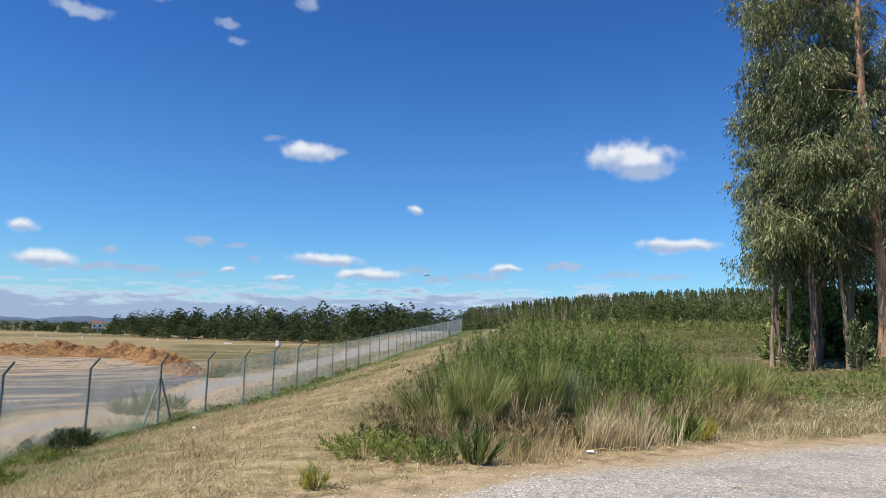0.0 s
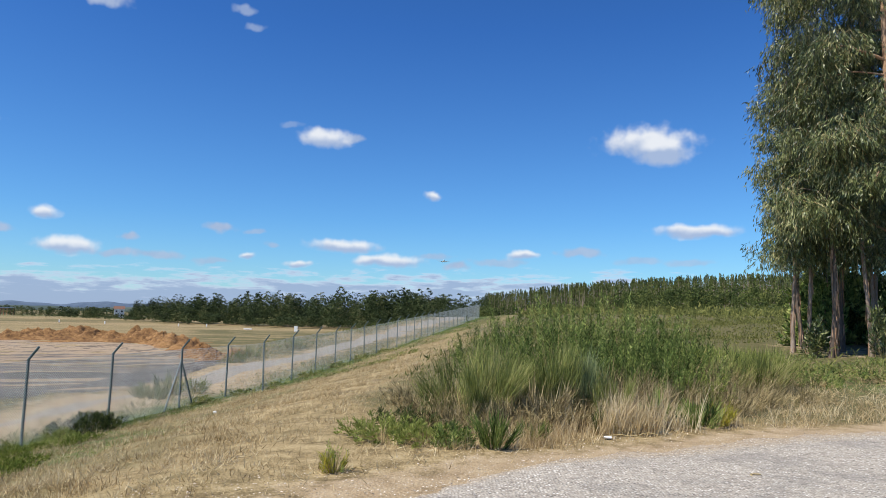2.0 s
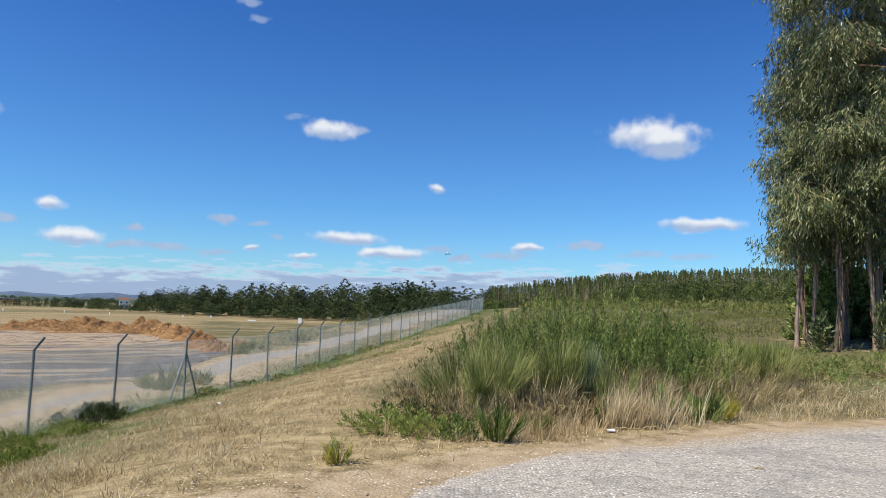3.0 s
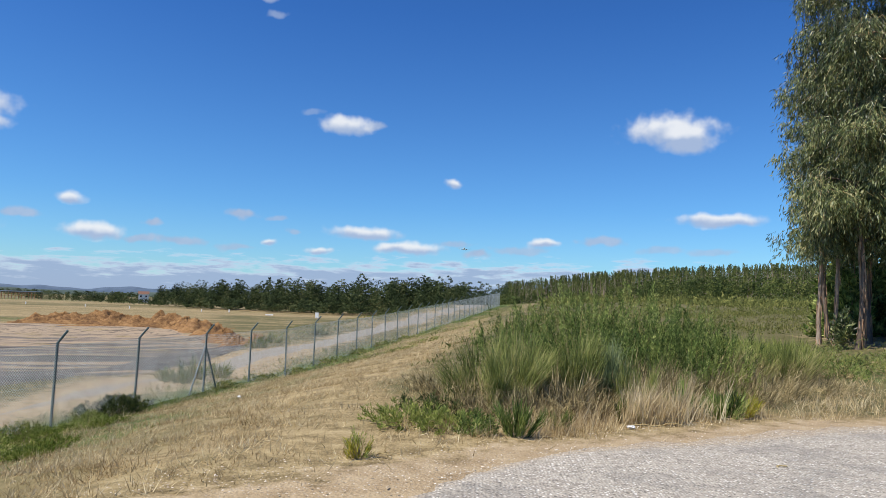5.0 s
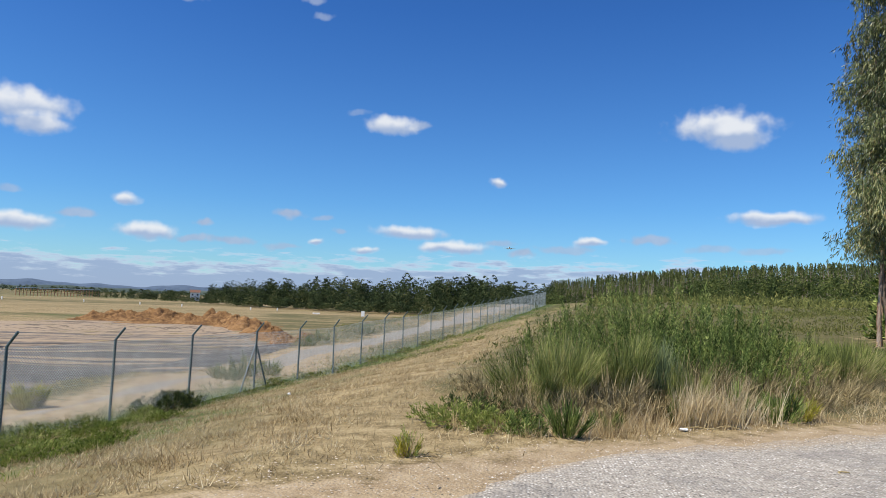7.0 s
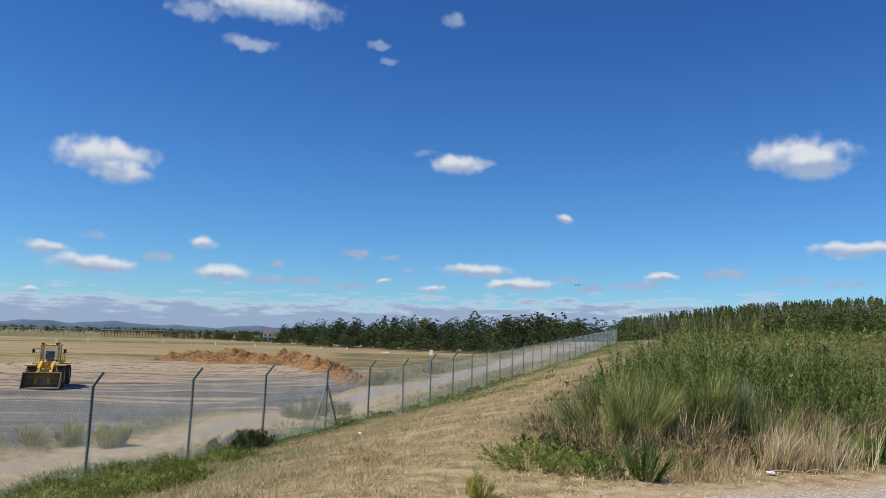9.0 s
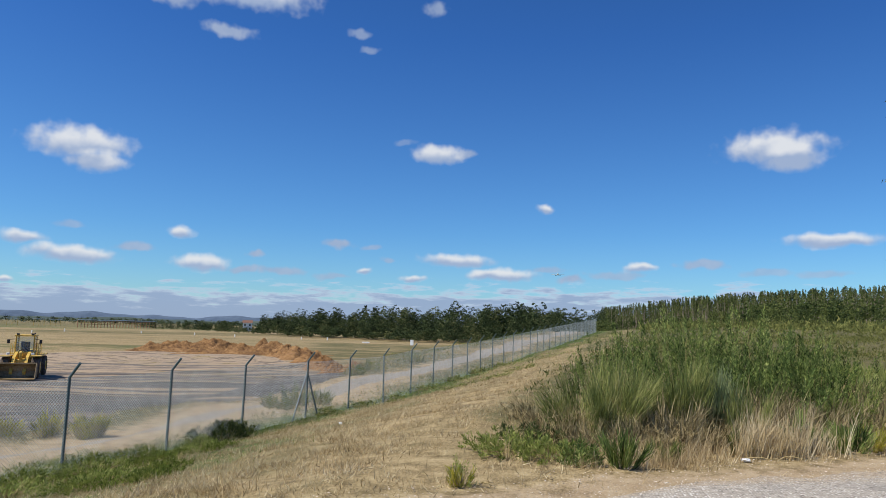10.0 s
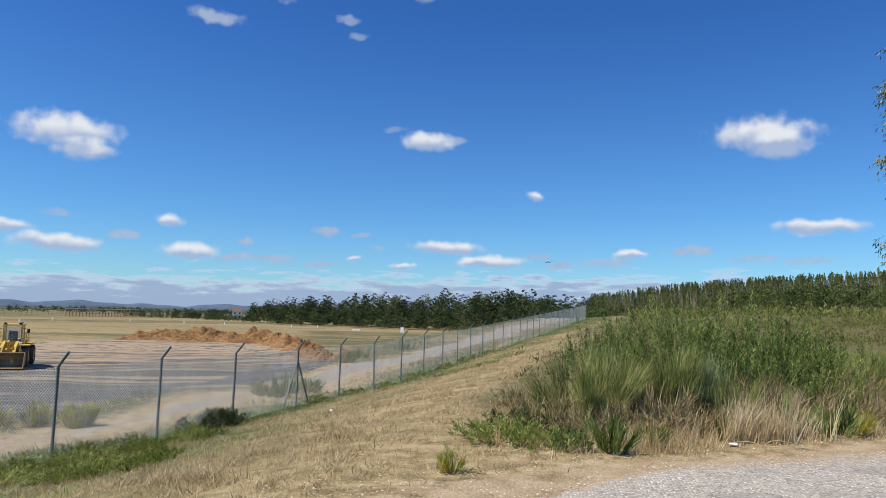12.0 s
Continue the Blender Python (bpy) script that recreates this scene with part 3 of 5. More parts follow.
def grid_mesh(xs, ys, height, mask=None):
    gx, gy = np.meshgrid(xs, ys)
    v = np.stack([gx, gy, height(gx, gy)], -1).reshape(-1, 3)
    w = len(xs)
    i = (np.arange(len(ys) - 1)[:, None] * w + np.arange(w - 1)[None]).ravel()
    f = np.stack([i, i + 1, i + w + 1, i + w], 1)
    if mask is not None:
        c = v[f].mean(1)
        f = f[mask(c[:, 0], c[:, 1])]
        used, inv = np.unique(f, return_inverse=True)
        v, f = v[used], inv.reshape(f.shape)
        v[np.bincount(f.ravel(), minlength=len(v)) < 4, 2] -= 0.09
    return v, f


def spread(fine, reach, count):
    """Coordinates from -reach to reach, dense in the middle."""
    k = np.linspace(-1, 1, count)
    return np.sinh(k * math.asinh(reach / fine)) * fine


def road_edge(x, y):
    """Metres inside the road; the edge runs obliquely across, past the shrubs."""
    return 9.45 + 0.54 * (x - 1.7) - y - 1.0 * step(-x, -1.0, 2.0) + 0.18 * waves(x, y, 4.0, 5) + 0.07 * waves(x, y, 0.9, 6)


def make_ground():
    xs = spread(14, 4300, 300) - 2
    ys = np.concatenate([-np.geomspace(4300, 12, 24), np.linspace(-11, 60, 180), np.geomspace(60.8, 4300, 110)])
    v, f = grid_mesh(xs, ys, land)
    me = np_mesh("ground", v, f, GROUND, True)
    x, y = v[:, 0].astype(float), v[:, 1].astype(float)
    inside = road_edge(x, y)
    u = x - fence_x(np.clip(y, -40, 110))
    bare = step(inside, -1.6, 0.8) * step(x, -5.0, -1.5)
    bare = np.maximum(bare, 0.5 * step(x, 11.5, 13.5) * step(y, 23.5, 25.5) * step(y, 36, 32) * step(x, 24, 20))
    bare = np.maximum(bare, 0.66 * np.exp(-((-u - track_at(y)) / 2.6) ** 2) * step(-y, -200, -120))
    green = np.exp(-((u - 0.2) / 1.1) ** 2) * 0.8 + step(y, 20, 12) * step(u, 6.5, 2.0) * 0.8 * (u > -3)
    far = np.hypot(x, y)
    green = green + 0.46 * step(-u, 30, 45) * step(far, 128, 136) * step(far, 175, 160) * (x < -0.6 * y)
    green = green + 0.40 * step(-u, 30, 60) * step(far, 420, 520) * step(far, 900, 700)
    green = green + 0.4 * step(y, 24, 22) * step(x, 6.5, 9) * step(inside, -1, -3) * step(y, 40, 30)
    green = green + 0.6 * step(y, 60, 110) * step(u, 30, 60)
    green = green + 0.40 * step(waves(x, y, 3.5, 12), 0.1, 0.9) * step(u, 0.5, 1.5) * step(-u, -6.5, -3.5) * step(-y, -45, -30)
    heath = step(u, np.where(y > 45, 4.0, 7.0), np.where(y > 45, 6.0, 9.5)) * step(y, 10, 14) * 0.9
    heath = np.maximum(heath, 0.6 * step(u, 0.2, 1.0) * step(u, 4.5, 2.5) * step(y, 22, 30))
    heath = np.maximum(heath, 0.78 * step(-u, 0.3, 1.5) * step(-u, 34, 24) * step(-y, -150, -110) * step(y, 14, 20))
    heath = np.maximum(heath, 0.85 * step(-u, 6, 12) * step(far, 85, 110) * step(far, 235, 205) * step(np.degrees(np.arctan2(x, np.maximum(y, 0.1))), -23, -19))
    strips = 0.62 * step(far, 140, 150) * step(-far, -185, -165) + 0.55 * step(far, 300, 330) * step(-far, -420, -390) + 0.75 * step(far, 520, 580)
    heath = np.maximum(heath, strips * step(-u, 30, 60))
    col = np.stack([bare, green, heath, np.ones_like(bare)], 1)
    att = me.color_attributes.new("cover", "FLOAT_COLOR", "POINT")
    att.data.foreach_set("color", np.clip(col, 0, 1).astype(np.float32).ravel())
    tagged(new("ground", me), "dry straw-coloured grassland with bare soil sloping to a fence", "ground", kind="structure")


make_ground()


def make_road():
    v, f = grid_mesh(np.arange(-2.5, 34, 0.24), np.arange(-8, 28, 0.24), lambda x, y: land(x, y) + 0.010 + 0.02 * step(road_edge(x, y), 0, 1.5),
                     lambda x, y: road_edge(x, y) - 1.1 * step(-x, -1.2, 1.5) > 0.1)
    me = np_mesh("road", v, f, ROAD, True)
    x, y = v[:, 0].astype(float), v[:, 1].astype(float)
    dusty = 1 - step(road_edge(x, y) - 0.9 * step(-x, -1.2, 1.5), 0.0, 1.5)
    col = np.stack([dusty, 0 * x, 0 * x, 1 + 0 * x], 1)
    me.color_attributes.new("cover", "FLOAT_COLOR", "POINT").data.foreach_set("color", col.astype(np.float32).ravel())
    tagged(new("road", me), "worn grey road surface of loose pale chippings", "road", kind="structure")


make_road()

tagged(new("service_track", np_mesh("service_track", *grid_mesh(np.arange(-34, 2, 0.35), np.arange(-6, 112, 0.5), lambda x, y: land(x, y) + 0.010 + 0.0005 * y,
                                                             lambda x, y: np.abs(fence_x(y) - x - track_at(y) + 0.2 * waves(x, y, 5.0, 9)) < np.interp(y, [10, 20, 28, 40, 110], [0.5, 0.55, 0.75, 1.25, 1.3])), TRACK, True)),
       "pale gravel service track running behind the wire fence", "track", kind="structure")


def in_yard(x, y):
    u = fence_x(y) - x
    az = np.degrees(np.arctan2(x, y))
    reach = np.interp(az, [-60, -45, -38, -34, -28, -24, -21.6, -20.3, -18.3, -17], [95, 112, 126, 133, 130, 119, 106, 91, 68, 0])
    return (u > np.interp(y, [18, 29], [6.4, 5.7]) + 0.5 * waves(x, y, 9, 3)) & (np.hypot(x, y) < reach + 1.5 * waves(x, y, 9, 4)) & (y > -30)


tagged(new("gravel_yard", np_mesh("gravel_yard", *grid_mesh(np.arange(-130, -8, 0.8), np.arange(-30, 110, 0.8), lambda x, y: land(x, y) + 0.035, in_yard), YARD, True)),
       "dark gravel and brown earth yard with curving wheel tracks", "yard", kind="structure")

# ---- the wire fence ----
POST_H = 2.0


def make_fence():
    ys = [4.3, 7.35, 10.4, 13.47, 16.6, 19.75, 23.4, 26.6, 29.9, 33.0, 36.1, 39.2, 42.0, 44.8, 47.7, 50.7, 53.4, 56.5, 59.4]
    ys += [62.3 + 2.92 * i for i in range(15)]
    fence = empty("wire_fence", pose(0, 0, 0), "tall chain-link fence with green steel posts and outward-bent tops", "fence")
    post = bmesh.new()
    rod(post, (0, 0, -0.25), (0, 0, POST_H), 0.032, 10)
    rod(post, (0, 0, POST_H - 0.01), (0.24, -0.02, POST_H + 0.30), 0.028, 10)
    post_me = bpy.data.meshes.new("post")
    post.to_mesh(post_me)
    post.free()
    post_me.materials.append(STEEL)
    tops = []
    for i, y in enumerate(ys):
        x, z = fence_x(y), float(fence_z(y))
        tops.append((x, y, z))
        ob = part("post", post_me, None, fence)
        ob.location = (x, y, z)
        ob.rotation_euler = (radians(random.uniform(-1, 1)), radians(random.uniform(-1, 1)), radians(random.uniform(-6, 6)))
    # braces on both sides of the straining post
    for s, k in ((6, -1), (6, 1)):
        x, y, z = tops[s]
        bm = rod(bmesh.new(), (x, y, z + 1.62), (x + 0.139 * k * 0.9, y + k * 0.95, z - 0.1), 0.022 if k < 0 else 0.03)
        part("brace", bm, WIRE if k < 0 else STEEL, fence, "slanting steel brace")
    # chain link: one mesh for each bay
    pitch = 0.075
    for (x0, y0, z0), (x1, y1, z1) in zip(tops, tops[1:]):
        length = math.hypot(x1 - x0, y1 - y0)
        h0, h1 = 0.02, POST_H - 0.04
        sag = random.uniform(0.02, 0.06)
        high = h1 - h0
        bits = []
        n = int((length + high) / pitch)
        for slope in (1, -1):
            for i in range(n):
                s = (i + 0.5) * pitch - (high if slope > 0 else 0)
                a, b = (s, 0.0), (s + slope * high, high)
                pts = []
                for k in range(2):
                    (q, h), (q2, h2) = (a, b) if k == 0 else (b, a)
                    if q < 0:
                        h, q = h + (h2 - h) * (0 - q) / (q2 - q), 0.0
                    if q > length:
                        h, q = h + (h2 - h) * (length - q) / (q2 - q), length
                    pts.append((q, h))
                if abs(pts[0][0] - pts[1][0]) < 0.02:
                    continue
                row = []
                for q, h in (pts[0], ((pts[0][0] + pts[1][0]) / 2, (pts[0][1] + pts[1][1]) / 2), pts[1]):
                    k = q / length
                    bow = sag * 4 * k * (1 - k)
                    row.append((x0 + (x1 - x0) * k - bow * 0.9 + 0.035 + slope * 0.0015, y0 + (y1 - y0) * k, z0 + (z1 - z0) * k + h0 + h - bow * 0.5 * h / high))
                bits.append(tube(row, [0.0040 if y0 < 22 else 0.0026 if y0 < 40 else 0.0019] * 3, 3))
        for h in (h1, h0 + 1.0):
            row = [(x0 + (x1 - x0) * k + 0.037 - sag * 3.6 * k * (1 - k), y0 + (y1 - y0) * k, z0 + (z1 - z0) * k + h - sag * 2 * k * (1 - k)) for k in np.linspace(0, 1, 5)]
            bits.append(tube(row, [0.0030] * 5, 3))
        part("wire_mesh", join(*bits), WIRE, fence, "galvanised chain-link mesh")


make_fence()

# ---- heaps of earth ----


def make_heap(cx, cy, rx, ry, h, seed, lumps=0.35, turn=0.0):
    rng = np.random.RandomState(seed)
    n, m = 46, 20
    a = np.arange(n) / n * 2 * math.pi
    r = np.linspace(0, 1, m)
    aa, rr = np.meshgrid(a, r)
    edge = 1 + 0.16 * np.sin(aa * 3 + seed) + 0.10 * np.sin(aa * 5 + seed * 2.1) + 0.05 * np.sin(aa * 11 + seed)
    lx, ly = np.cos(aa) * rr * rx * edge, np.sin(aa) * rr * ry * edge
    x = cx + lx * math.cos(turn) - ly * math.sin(turn)
    y = cy + lx * math.sin(turn) + ly * math.cos(turn)
    z = (1 - rr ** 1.5) * (1 - 0.25 * rr)
    top = h * z * (1 + lumps * waves(x, y, 4.0, seed) * 0.6 + lumps * 0.5 * waves(x, y, 1.7, seed + 1)) + 0.12 * rng.normal(size=z.shape) * (z > 0.02) * np.minimum(1, h)
    zz = land(x, y) - 0.25 * rr + np.maximum(top, 0)
    v = np.stack([x - cx, y - cy, zz], -1).reshape(-1, 3)
    f = np.array([(i * n + j, i * n + (j + 1) % n, (i + 1) * n + (j + 1) % n, (i + 1) * n + j) for i in range(m - 1) for j in range(n)])
    thing("earth_heap", (v, f), EARTH, pose(cx, cy, 0), "heap of freshly dug orange earth beside the gravel yard", "earth heap", "heaps beside the yard")


# degrees right of north, metres off, half length, half depth, height
for i, (ha, hd, hrx, hry, hh) in enumerate([(-32.4, 137, 6, 4, 1.3), (-31.2, 137, 6, 4.5, 1.8), (-29.9, 136, 6, 4, 1.6), (-28.5, 137, 5.5, 4.5, 2.1), (-27.3, 133, 6, 4, 1.7), (-26.2, 131, 5, 4, 1.5),
                                           (-24.9, 130, 5, 4.5, 1.9), (-23.9, 125, 5, 4.0, 2.0), (-23.0, 119, 5, 4.0, 1.9), (-22.1, 112, 6, 4, 1.8), (-21.1, 101, 7, 3.2, 1.5), (-20.2, 89, 7, 2.6, 1.2),
                                           (-19.2, 76, 6, 2.0, 0.95), (-18.6, 64, 6, 1.7, 0.8), (-18.1, 53, 5, 1.3, 0.6), (-25.5, 123, 15, 3, 0.6), (-29.5, 130, 14, 3, 0.6)]):
    make_heap(hd * math.sin(radians(ha)), hd * math.cos(radians(ha)), hrx, hry, hh, i + 3, turn=radians(-ha) if ha < -23 else radians(106))

# ---- shrubs and grasses ----


def broom(cx, cy, radius, height, count, seed, material=None, dry=0.15, name="broom_shrub", label="tall green broom shrub of upright whip-like stems", fan=0.5, width=0.0085,
          lean=(0, 0), segs=2, group="shrubs beside the road", category="shrub", low=0.0):
    """A shrub of upright tufts; each tuft is a sheaf of whips that spread a little towards their tips."""
    rng = np.random.RandomState(seed)
    z0 = float(land(cx, cy))
    n = max(6, int(30 * radius * radius) + 8)
    a, r = rng.uniform(0, 6.283, n), np.sqrt(rng.uniform(0, 1, n)) * radius
    base = np.stack([np.cos(a) * r * 0.7, np.sin(a) * r * 0.7, 0 * a], 1)
    base[:, 2] = land(cx + base[:, 0], cy + base[:, 1]) - z0 - 0.03
    way = np.stack([np.cos(a) * fan * r / radius + lean[0], np.sin(a) * fan * r / radius + lean[1], np.ones(n)], 1) + rng.normal(size=(n, 3)) * 0.12
    length = height * rng.uniform(0.62, 1.0, n) * (1 - 0.30 * (r / radius) ** 2)
    way = unit(way)
    tone = rng.normal(size=n) * 0.5
    whips = ribbons(np.repeat(base, 3, 0), np.repeat(way, 3, 0) + rng.normal(size=(n * 3, 3)) * 0.12, np.repeat(length, 3) * rng.uniform(0.5, 0.8, n * 3), np.full(n * 3, width * 1.5), np.full(n * 3, 0.04), segs, rng)
    pick = rng.randint(0, n, count)
    s = low + (0.62 - low) * rng.uniform(0, 1, count)
    b2 = base[pick] + way[pick] * (length[pick] * s)[:, None] + rng.normal(size=(count, 3)) * (0.035 + 0.075 * s)[:, None] * min(1.0, radius * 1.6)
    b2[:, 2] = np.maximum(b2[:, 2], base[pick, 2])
    w2 = unit(way[pick] + rng.normal(size=(count, 3)) * 0.17 * (0.5 + fan))
    l2 = length[pick] * rng.uniform(0.22, 0.46, count)
    v, f = ribbons(b2, w2, l2, rng.uniform(0.6, 1.3, count) * width, rng.uniform(0.0, 0.12, count), 2, rng)
    fine = (v, f, np.repeat(tone[pick], 6))
    ob = empty(name, pose(cx, cy, z0), label, category, group)
    tagged(part("woody_base", whips, TWIG, ob, "woody brown stems"), kind="stuff")
    part("foliage", fine, material or BROOM, ob)
    if dry:
        m = int(count * dry)
        a, r = rng.uniform(0, 6.283, m), np.sqrt(rng.uniform(0.2, 1, m)) * radius
        b3 = np.stack([np.cos(a) * r, np.sin(a) * r, 0 * a], 1)
        b3[:, 2] = land(cx + b3[:, 0], cy + b3[:, 1]) - z0 + rng.uniform(0, 0.5, m) * height * 0.6
        dead = ribbons(b3, rng.normal(size=(m, 3)) * 0.7 + [0, 0, 0.8], height * rng.uniform(0.1, 0.28, m), np.full(m, width * 0.8), np.full(m, 0.2), 2, rng)
        tagged(part("dead_growth", dead, TWIG, ob, "dry brown dead twigs"), kind="stuff")
    return ob


def gorse(cx, cy, radius, height, count, seed, material=None, name="gorse_shrub", label="dense dark green gorse shrub with upright spiny shoots", group="shrubs beside the road",
          leaf=0.10, category="shrub", squash=1.0, open_up=0.6, plume=30, slim=(0.16, 0.28), shoot_len=0.5):
    """A mounded shrub whose outside is made of bottle-brush shoots."""
    rng = np.random.RandomState(seed)
    z0 = float(land(cx, cy))
    n = max(30, count // plume)
    a, c = rng.uniform(0, 6.283, n), rng.uniform(0.02, 1, n)
    sh = np.sqrt(1 - c * c)
    k = (rng.uniform(0.35, 1, n) ** 0.4) * (1 + 0.20 * np.sin(a * 3 + seed) + 0.12 * np.sin(a * 5 + 2 * seed))
    tip = np.stack([np.cos(a) * sh * radius * k, np.sin(a) * sh * radius * k * squash, c * height * 0.84 * np.minimum(k, 1.05)], 1)
    root = np.stack([np.cos(a) * sh * radius * 0.35, np.sin(a) * sh * radius * 0.35, 0 * a], 1)
    tip[:, 2] += land(cx + tip[:, 0], cy + tip[:, 1]) - z0
    stems = ribbons(root, tip - root, np.linalg.norm(tip - root, axis=1), np.full(n, 0.016), np.zeros(n), 2, rng)
    shoot = unit(unit(tip - root) * 0.7 + rng.normal(size=tip.shape) * 0.28 + [0, 0, open_up])
    reach = rng.uniform(0.45, 1.0, n) * min(height, 1.6) * shoot_len
    tone = rng.normal(size=n) * 0.7
    pick = rng.randint(0, n, count)
    s = rng.uniform(0, 1, count)
    out = unit(rng.normal(size=(count, 3)))
    at = tip[pick] + shoot[pick] * ((s - 0.6) * reach[pick])[:, None] + out * (leaf * 0.5 * (1.1 - 0.8 * s))[:, None]
    at[:, 2] = np.maximum(at[:, 2], land(cx + at[:, 0], cy + at[:, 1]) - z0 + 0.02)
    way = unit(shoot[pick] * (0.5 + 0.7 * s)[:, None] + out * 0.75)
    v, f = leaves(at, way, leaf * rng.uniform(0.6, 1.4, count), leaf * rng.uniform(*slim, count), rng)
    green = (v, f, np.repeat(tone[pick], 4))
    ob = empty(name, pose(cx, cy, z0), label, category, group)
    tagged(part("woody_base", stems, TWIG, ob, "woody brown stems"), kind="stuff")
    part("foliage", green, material or GORSE, ob)
    return ob


def meadow(name, xs, ys, count, keep, height, width, material, seed, label, clump=0.0, splay=0.45, segs=2):
    """Many separate blades over a stretch of the ground."""
    rng = np.random.RandomState(seed)
    x, y = rng.uniform(*xs, count), ys[0] + (ys[1] - ys[0]) * rng.uniform(0, 1, count) ** 1.25
    if clump:
        k = max(1, count // 22)
        c = rng.randint(0, k, count)
        x, y = x[c] + rng.normal(size=count) * clump, y[c] + rng.normal(size=count) * clump
    ok = rng.uniform(0, 1, count) < keep(x, y)
    x, y = x[ok], y[ok]
    n = len(x)
    base = np.stack([x, y, land(x, y) - 0.01], 1)
    way = rng.normal(size=(n, 3)) * splay + [0.10, 0, 1]
    size = height(x, y) * rng.uniform(0.45, 1.25, n)
    v, f = ribbons(base, way, size, width * rng.uniform(0.6, 1.4, n), rng.uniform(0.1, 0.5, n), segs, rng)
    tone = np.repeat(0.55 * waves(x, y, 1.1, seed + 7) + 0.45 * waves(x, y, 0.35, seed + 8), 2 * (segs + 1))
    tagged(new(name, np_mesh(name, v, f, material, tone=tone)), label, "grass", kind="stuff")


# main shrubs beside the road: x, y, radius, height, whips
def dry_shrub(x, y, r, h, count, seed):
    return broom(x, y, r, h, count, seed, material=OLIVETWIG, dry=0.6, fan=1.0, width=0.011, name="dead_shrub", label="half-dead brown twiggy shrub at the foot of the broom")


for gx, gy, gr, gh, gn in [(0.75, 10.7, 0.5, 0.8, 900), (1.2, 11.0, 0.45, 1.05, 900), (-0.35, 11.0, 0.5, 0.65, 800), (1.7, 11.4, 0.4, 0.8, 600), (2.6, 12.6, 0.6, 1.15, 1000), (3.2, 12.9, 0.5, 1.05, 800), (0.0, 10.5, 0.4, 0.65, 700),
                           (4.6, 13.4, 0.7, 0.85, 800), (5.6, 14.6, 0.8, 0.8, 800), (-0.6, 12.2, 0.5, 0.7, 700), (6.9, 15.2, 0.7, 0.6, 600), (-0.9, 13.4, 0.6, 0.6, 700), (2.9, 13.3, 0.6, 1.3, 900), (3.9, 13.3, 0.5, 1.0, 700), (5.0, 15.2, 0.7, 1.2, 900), (5.3, 14.0, 0.5, 0.7, 600), (0.35, 10.3, 0.35, 0.55, 600)]:
    dry_shrub(gx, gy, gr, gh, gn, int(gx * 31 + 60))
broom(0.30, 11.6, 0.85, 1.58, 7800, 11, fan=0.55)
broom(1.25, 12.3, 0.75, 1.62, 6200, 12, fan=0.40)
broom(1.95, 12.6, 0.55, 1.42, 3800, 18, fan=0.35, material=BLUEBROOM, label="blue-green broom shrub of fine upright whips")
broom(2.45, 12.0, 0.40, 1.05, 2000, 19, fan=0.35, label="pale green broom shrub in tall dry grass")
broom(0.42, 9.3, 0.20, 0.72, 800, 13, material=GORSE, dry=0.03, fan=0.55, width=0.011, label="small dark green broom tuft on bare soil")
broom(0.95, 9.95, 0.22, 0.5, 500, 14, dry=0.3, fan=0.6, label="narrow green broom tuft in tall dry grass")
for gx, gy, gr, gh, gn in [(2.0, 15.6, 1.05, 2.0, 6500), (3.3, 15.5, 1.15, 2.15, 8000), (4.3, 15.0, 0.95, 1.85, 7000), (3.5, 14.2, 0.9, 1.45, 6500), (2.7, 14.0, 0.7, 1.35, 4500), (1.0, 16.5, 0.9, 1.75, 4500), (2.6, 17.5, 1.2, 2.05, 5000), (0.5, 18.5, 0.9, 1.5, 3000), (4.6, 17.2, 1.0, 1.8, 4500)]:
    gorse(gx, gy, gr, gh * 0.94, int(gn * 2.5), int(gx * 10 + gy), leaf=0.066, plume=125, open_up=1.3, shoot_len=1.0, slim=(0.15, 0.26))
gorse(4.5, 13.7, 0.55, 0.75, 2400, 71, YELLOWGORSE, label="low yellow-green gorse shrub before the taller ones", leaf=0.06, plume=40, open_up=0.9)
for gx, gy, gr, gh, gn in [(5.7, 16.4, 0.7, 1.25, 1700), (6.6, 16.8, 0.8, 1.45, 2200), (7.3, 17.8, 0.7, 1.3, 1500)]:
    broom(gx, gy, gr, gh, gn, int(gx * 17), dry=0.7, width=0.010, fan=0.55, label="sparse greyish broom shrub with bare brown stems")
for gx, gy, gr, gh, gn in [(5.6, 18.6, 1.0, 1.25, 2600), (6.9, 20.3, 1.2, 1.2, 2800), (8.4, 21.0, 1.0, 1.0, 2200), (5.6, 21.5, 1.3, 1.3, 2800)]:
    broom(gx, gy, gr, gh, gn, int(gx * 29), dry=0.1, width=0.016, fan=0.5, material=YELLOWGORSE, label="soft yellow-green young broom behind the shrubs")
broom(3.75, 11.7, 0.36, 0.66, 1300, 41, dry=0.1, fan=0.9, width=0.013, material=GORSE, label="small bright green broom bush in dry grass")
broom(4.15, 12.0, 0.30, 0.55, 700, 46, dry=0.5, fan=0.8, width=0.011, material=YELLOWWEED, label="small yellowish broom bush in dry grass")
broom(2.95, 11.3, 0.16, 0.85, 520, 42, material=GORSE, dry=0.1, fan=0.45, width=0.012, label="narrow green broom tuft in tall dry grass")
broom(2.1, 10.9, 0.20, 0.62, 360, 43, dry=0.2, fan=0.5, width=0.011, label="narrow green broom tuft in tall dry grass")
gorse(-1.05, 9.75, 0.55, 0.36, 2600, 44, WEED, "weed_clump", "low leafy green weeds on bare soil", "weeds at the road's edge", leaf=0.06, category="weed")
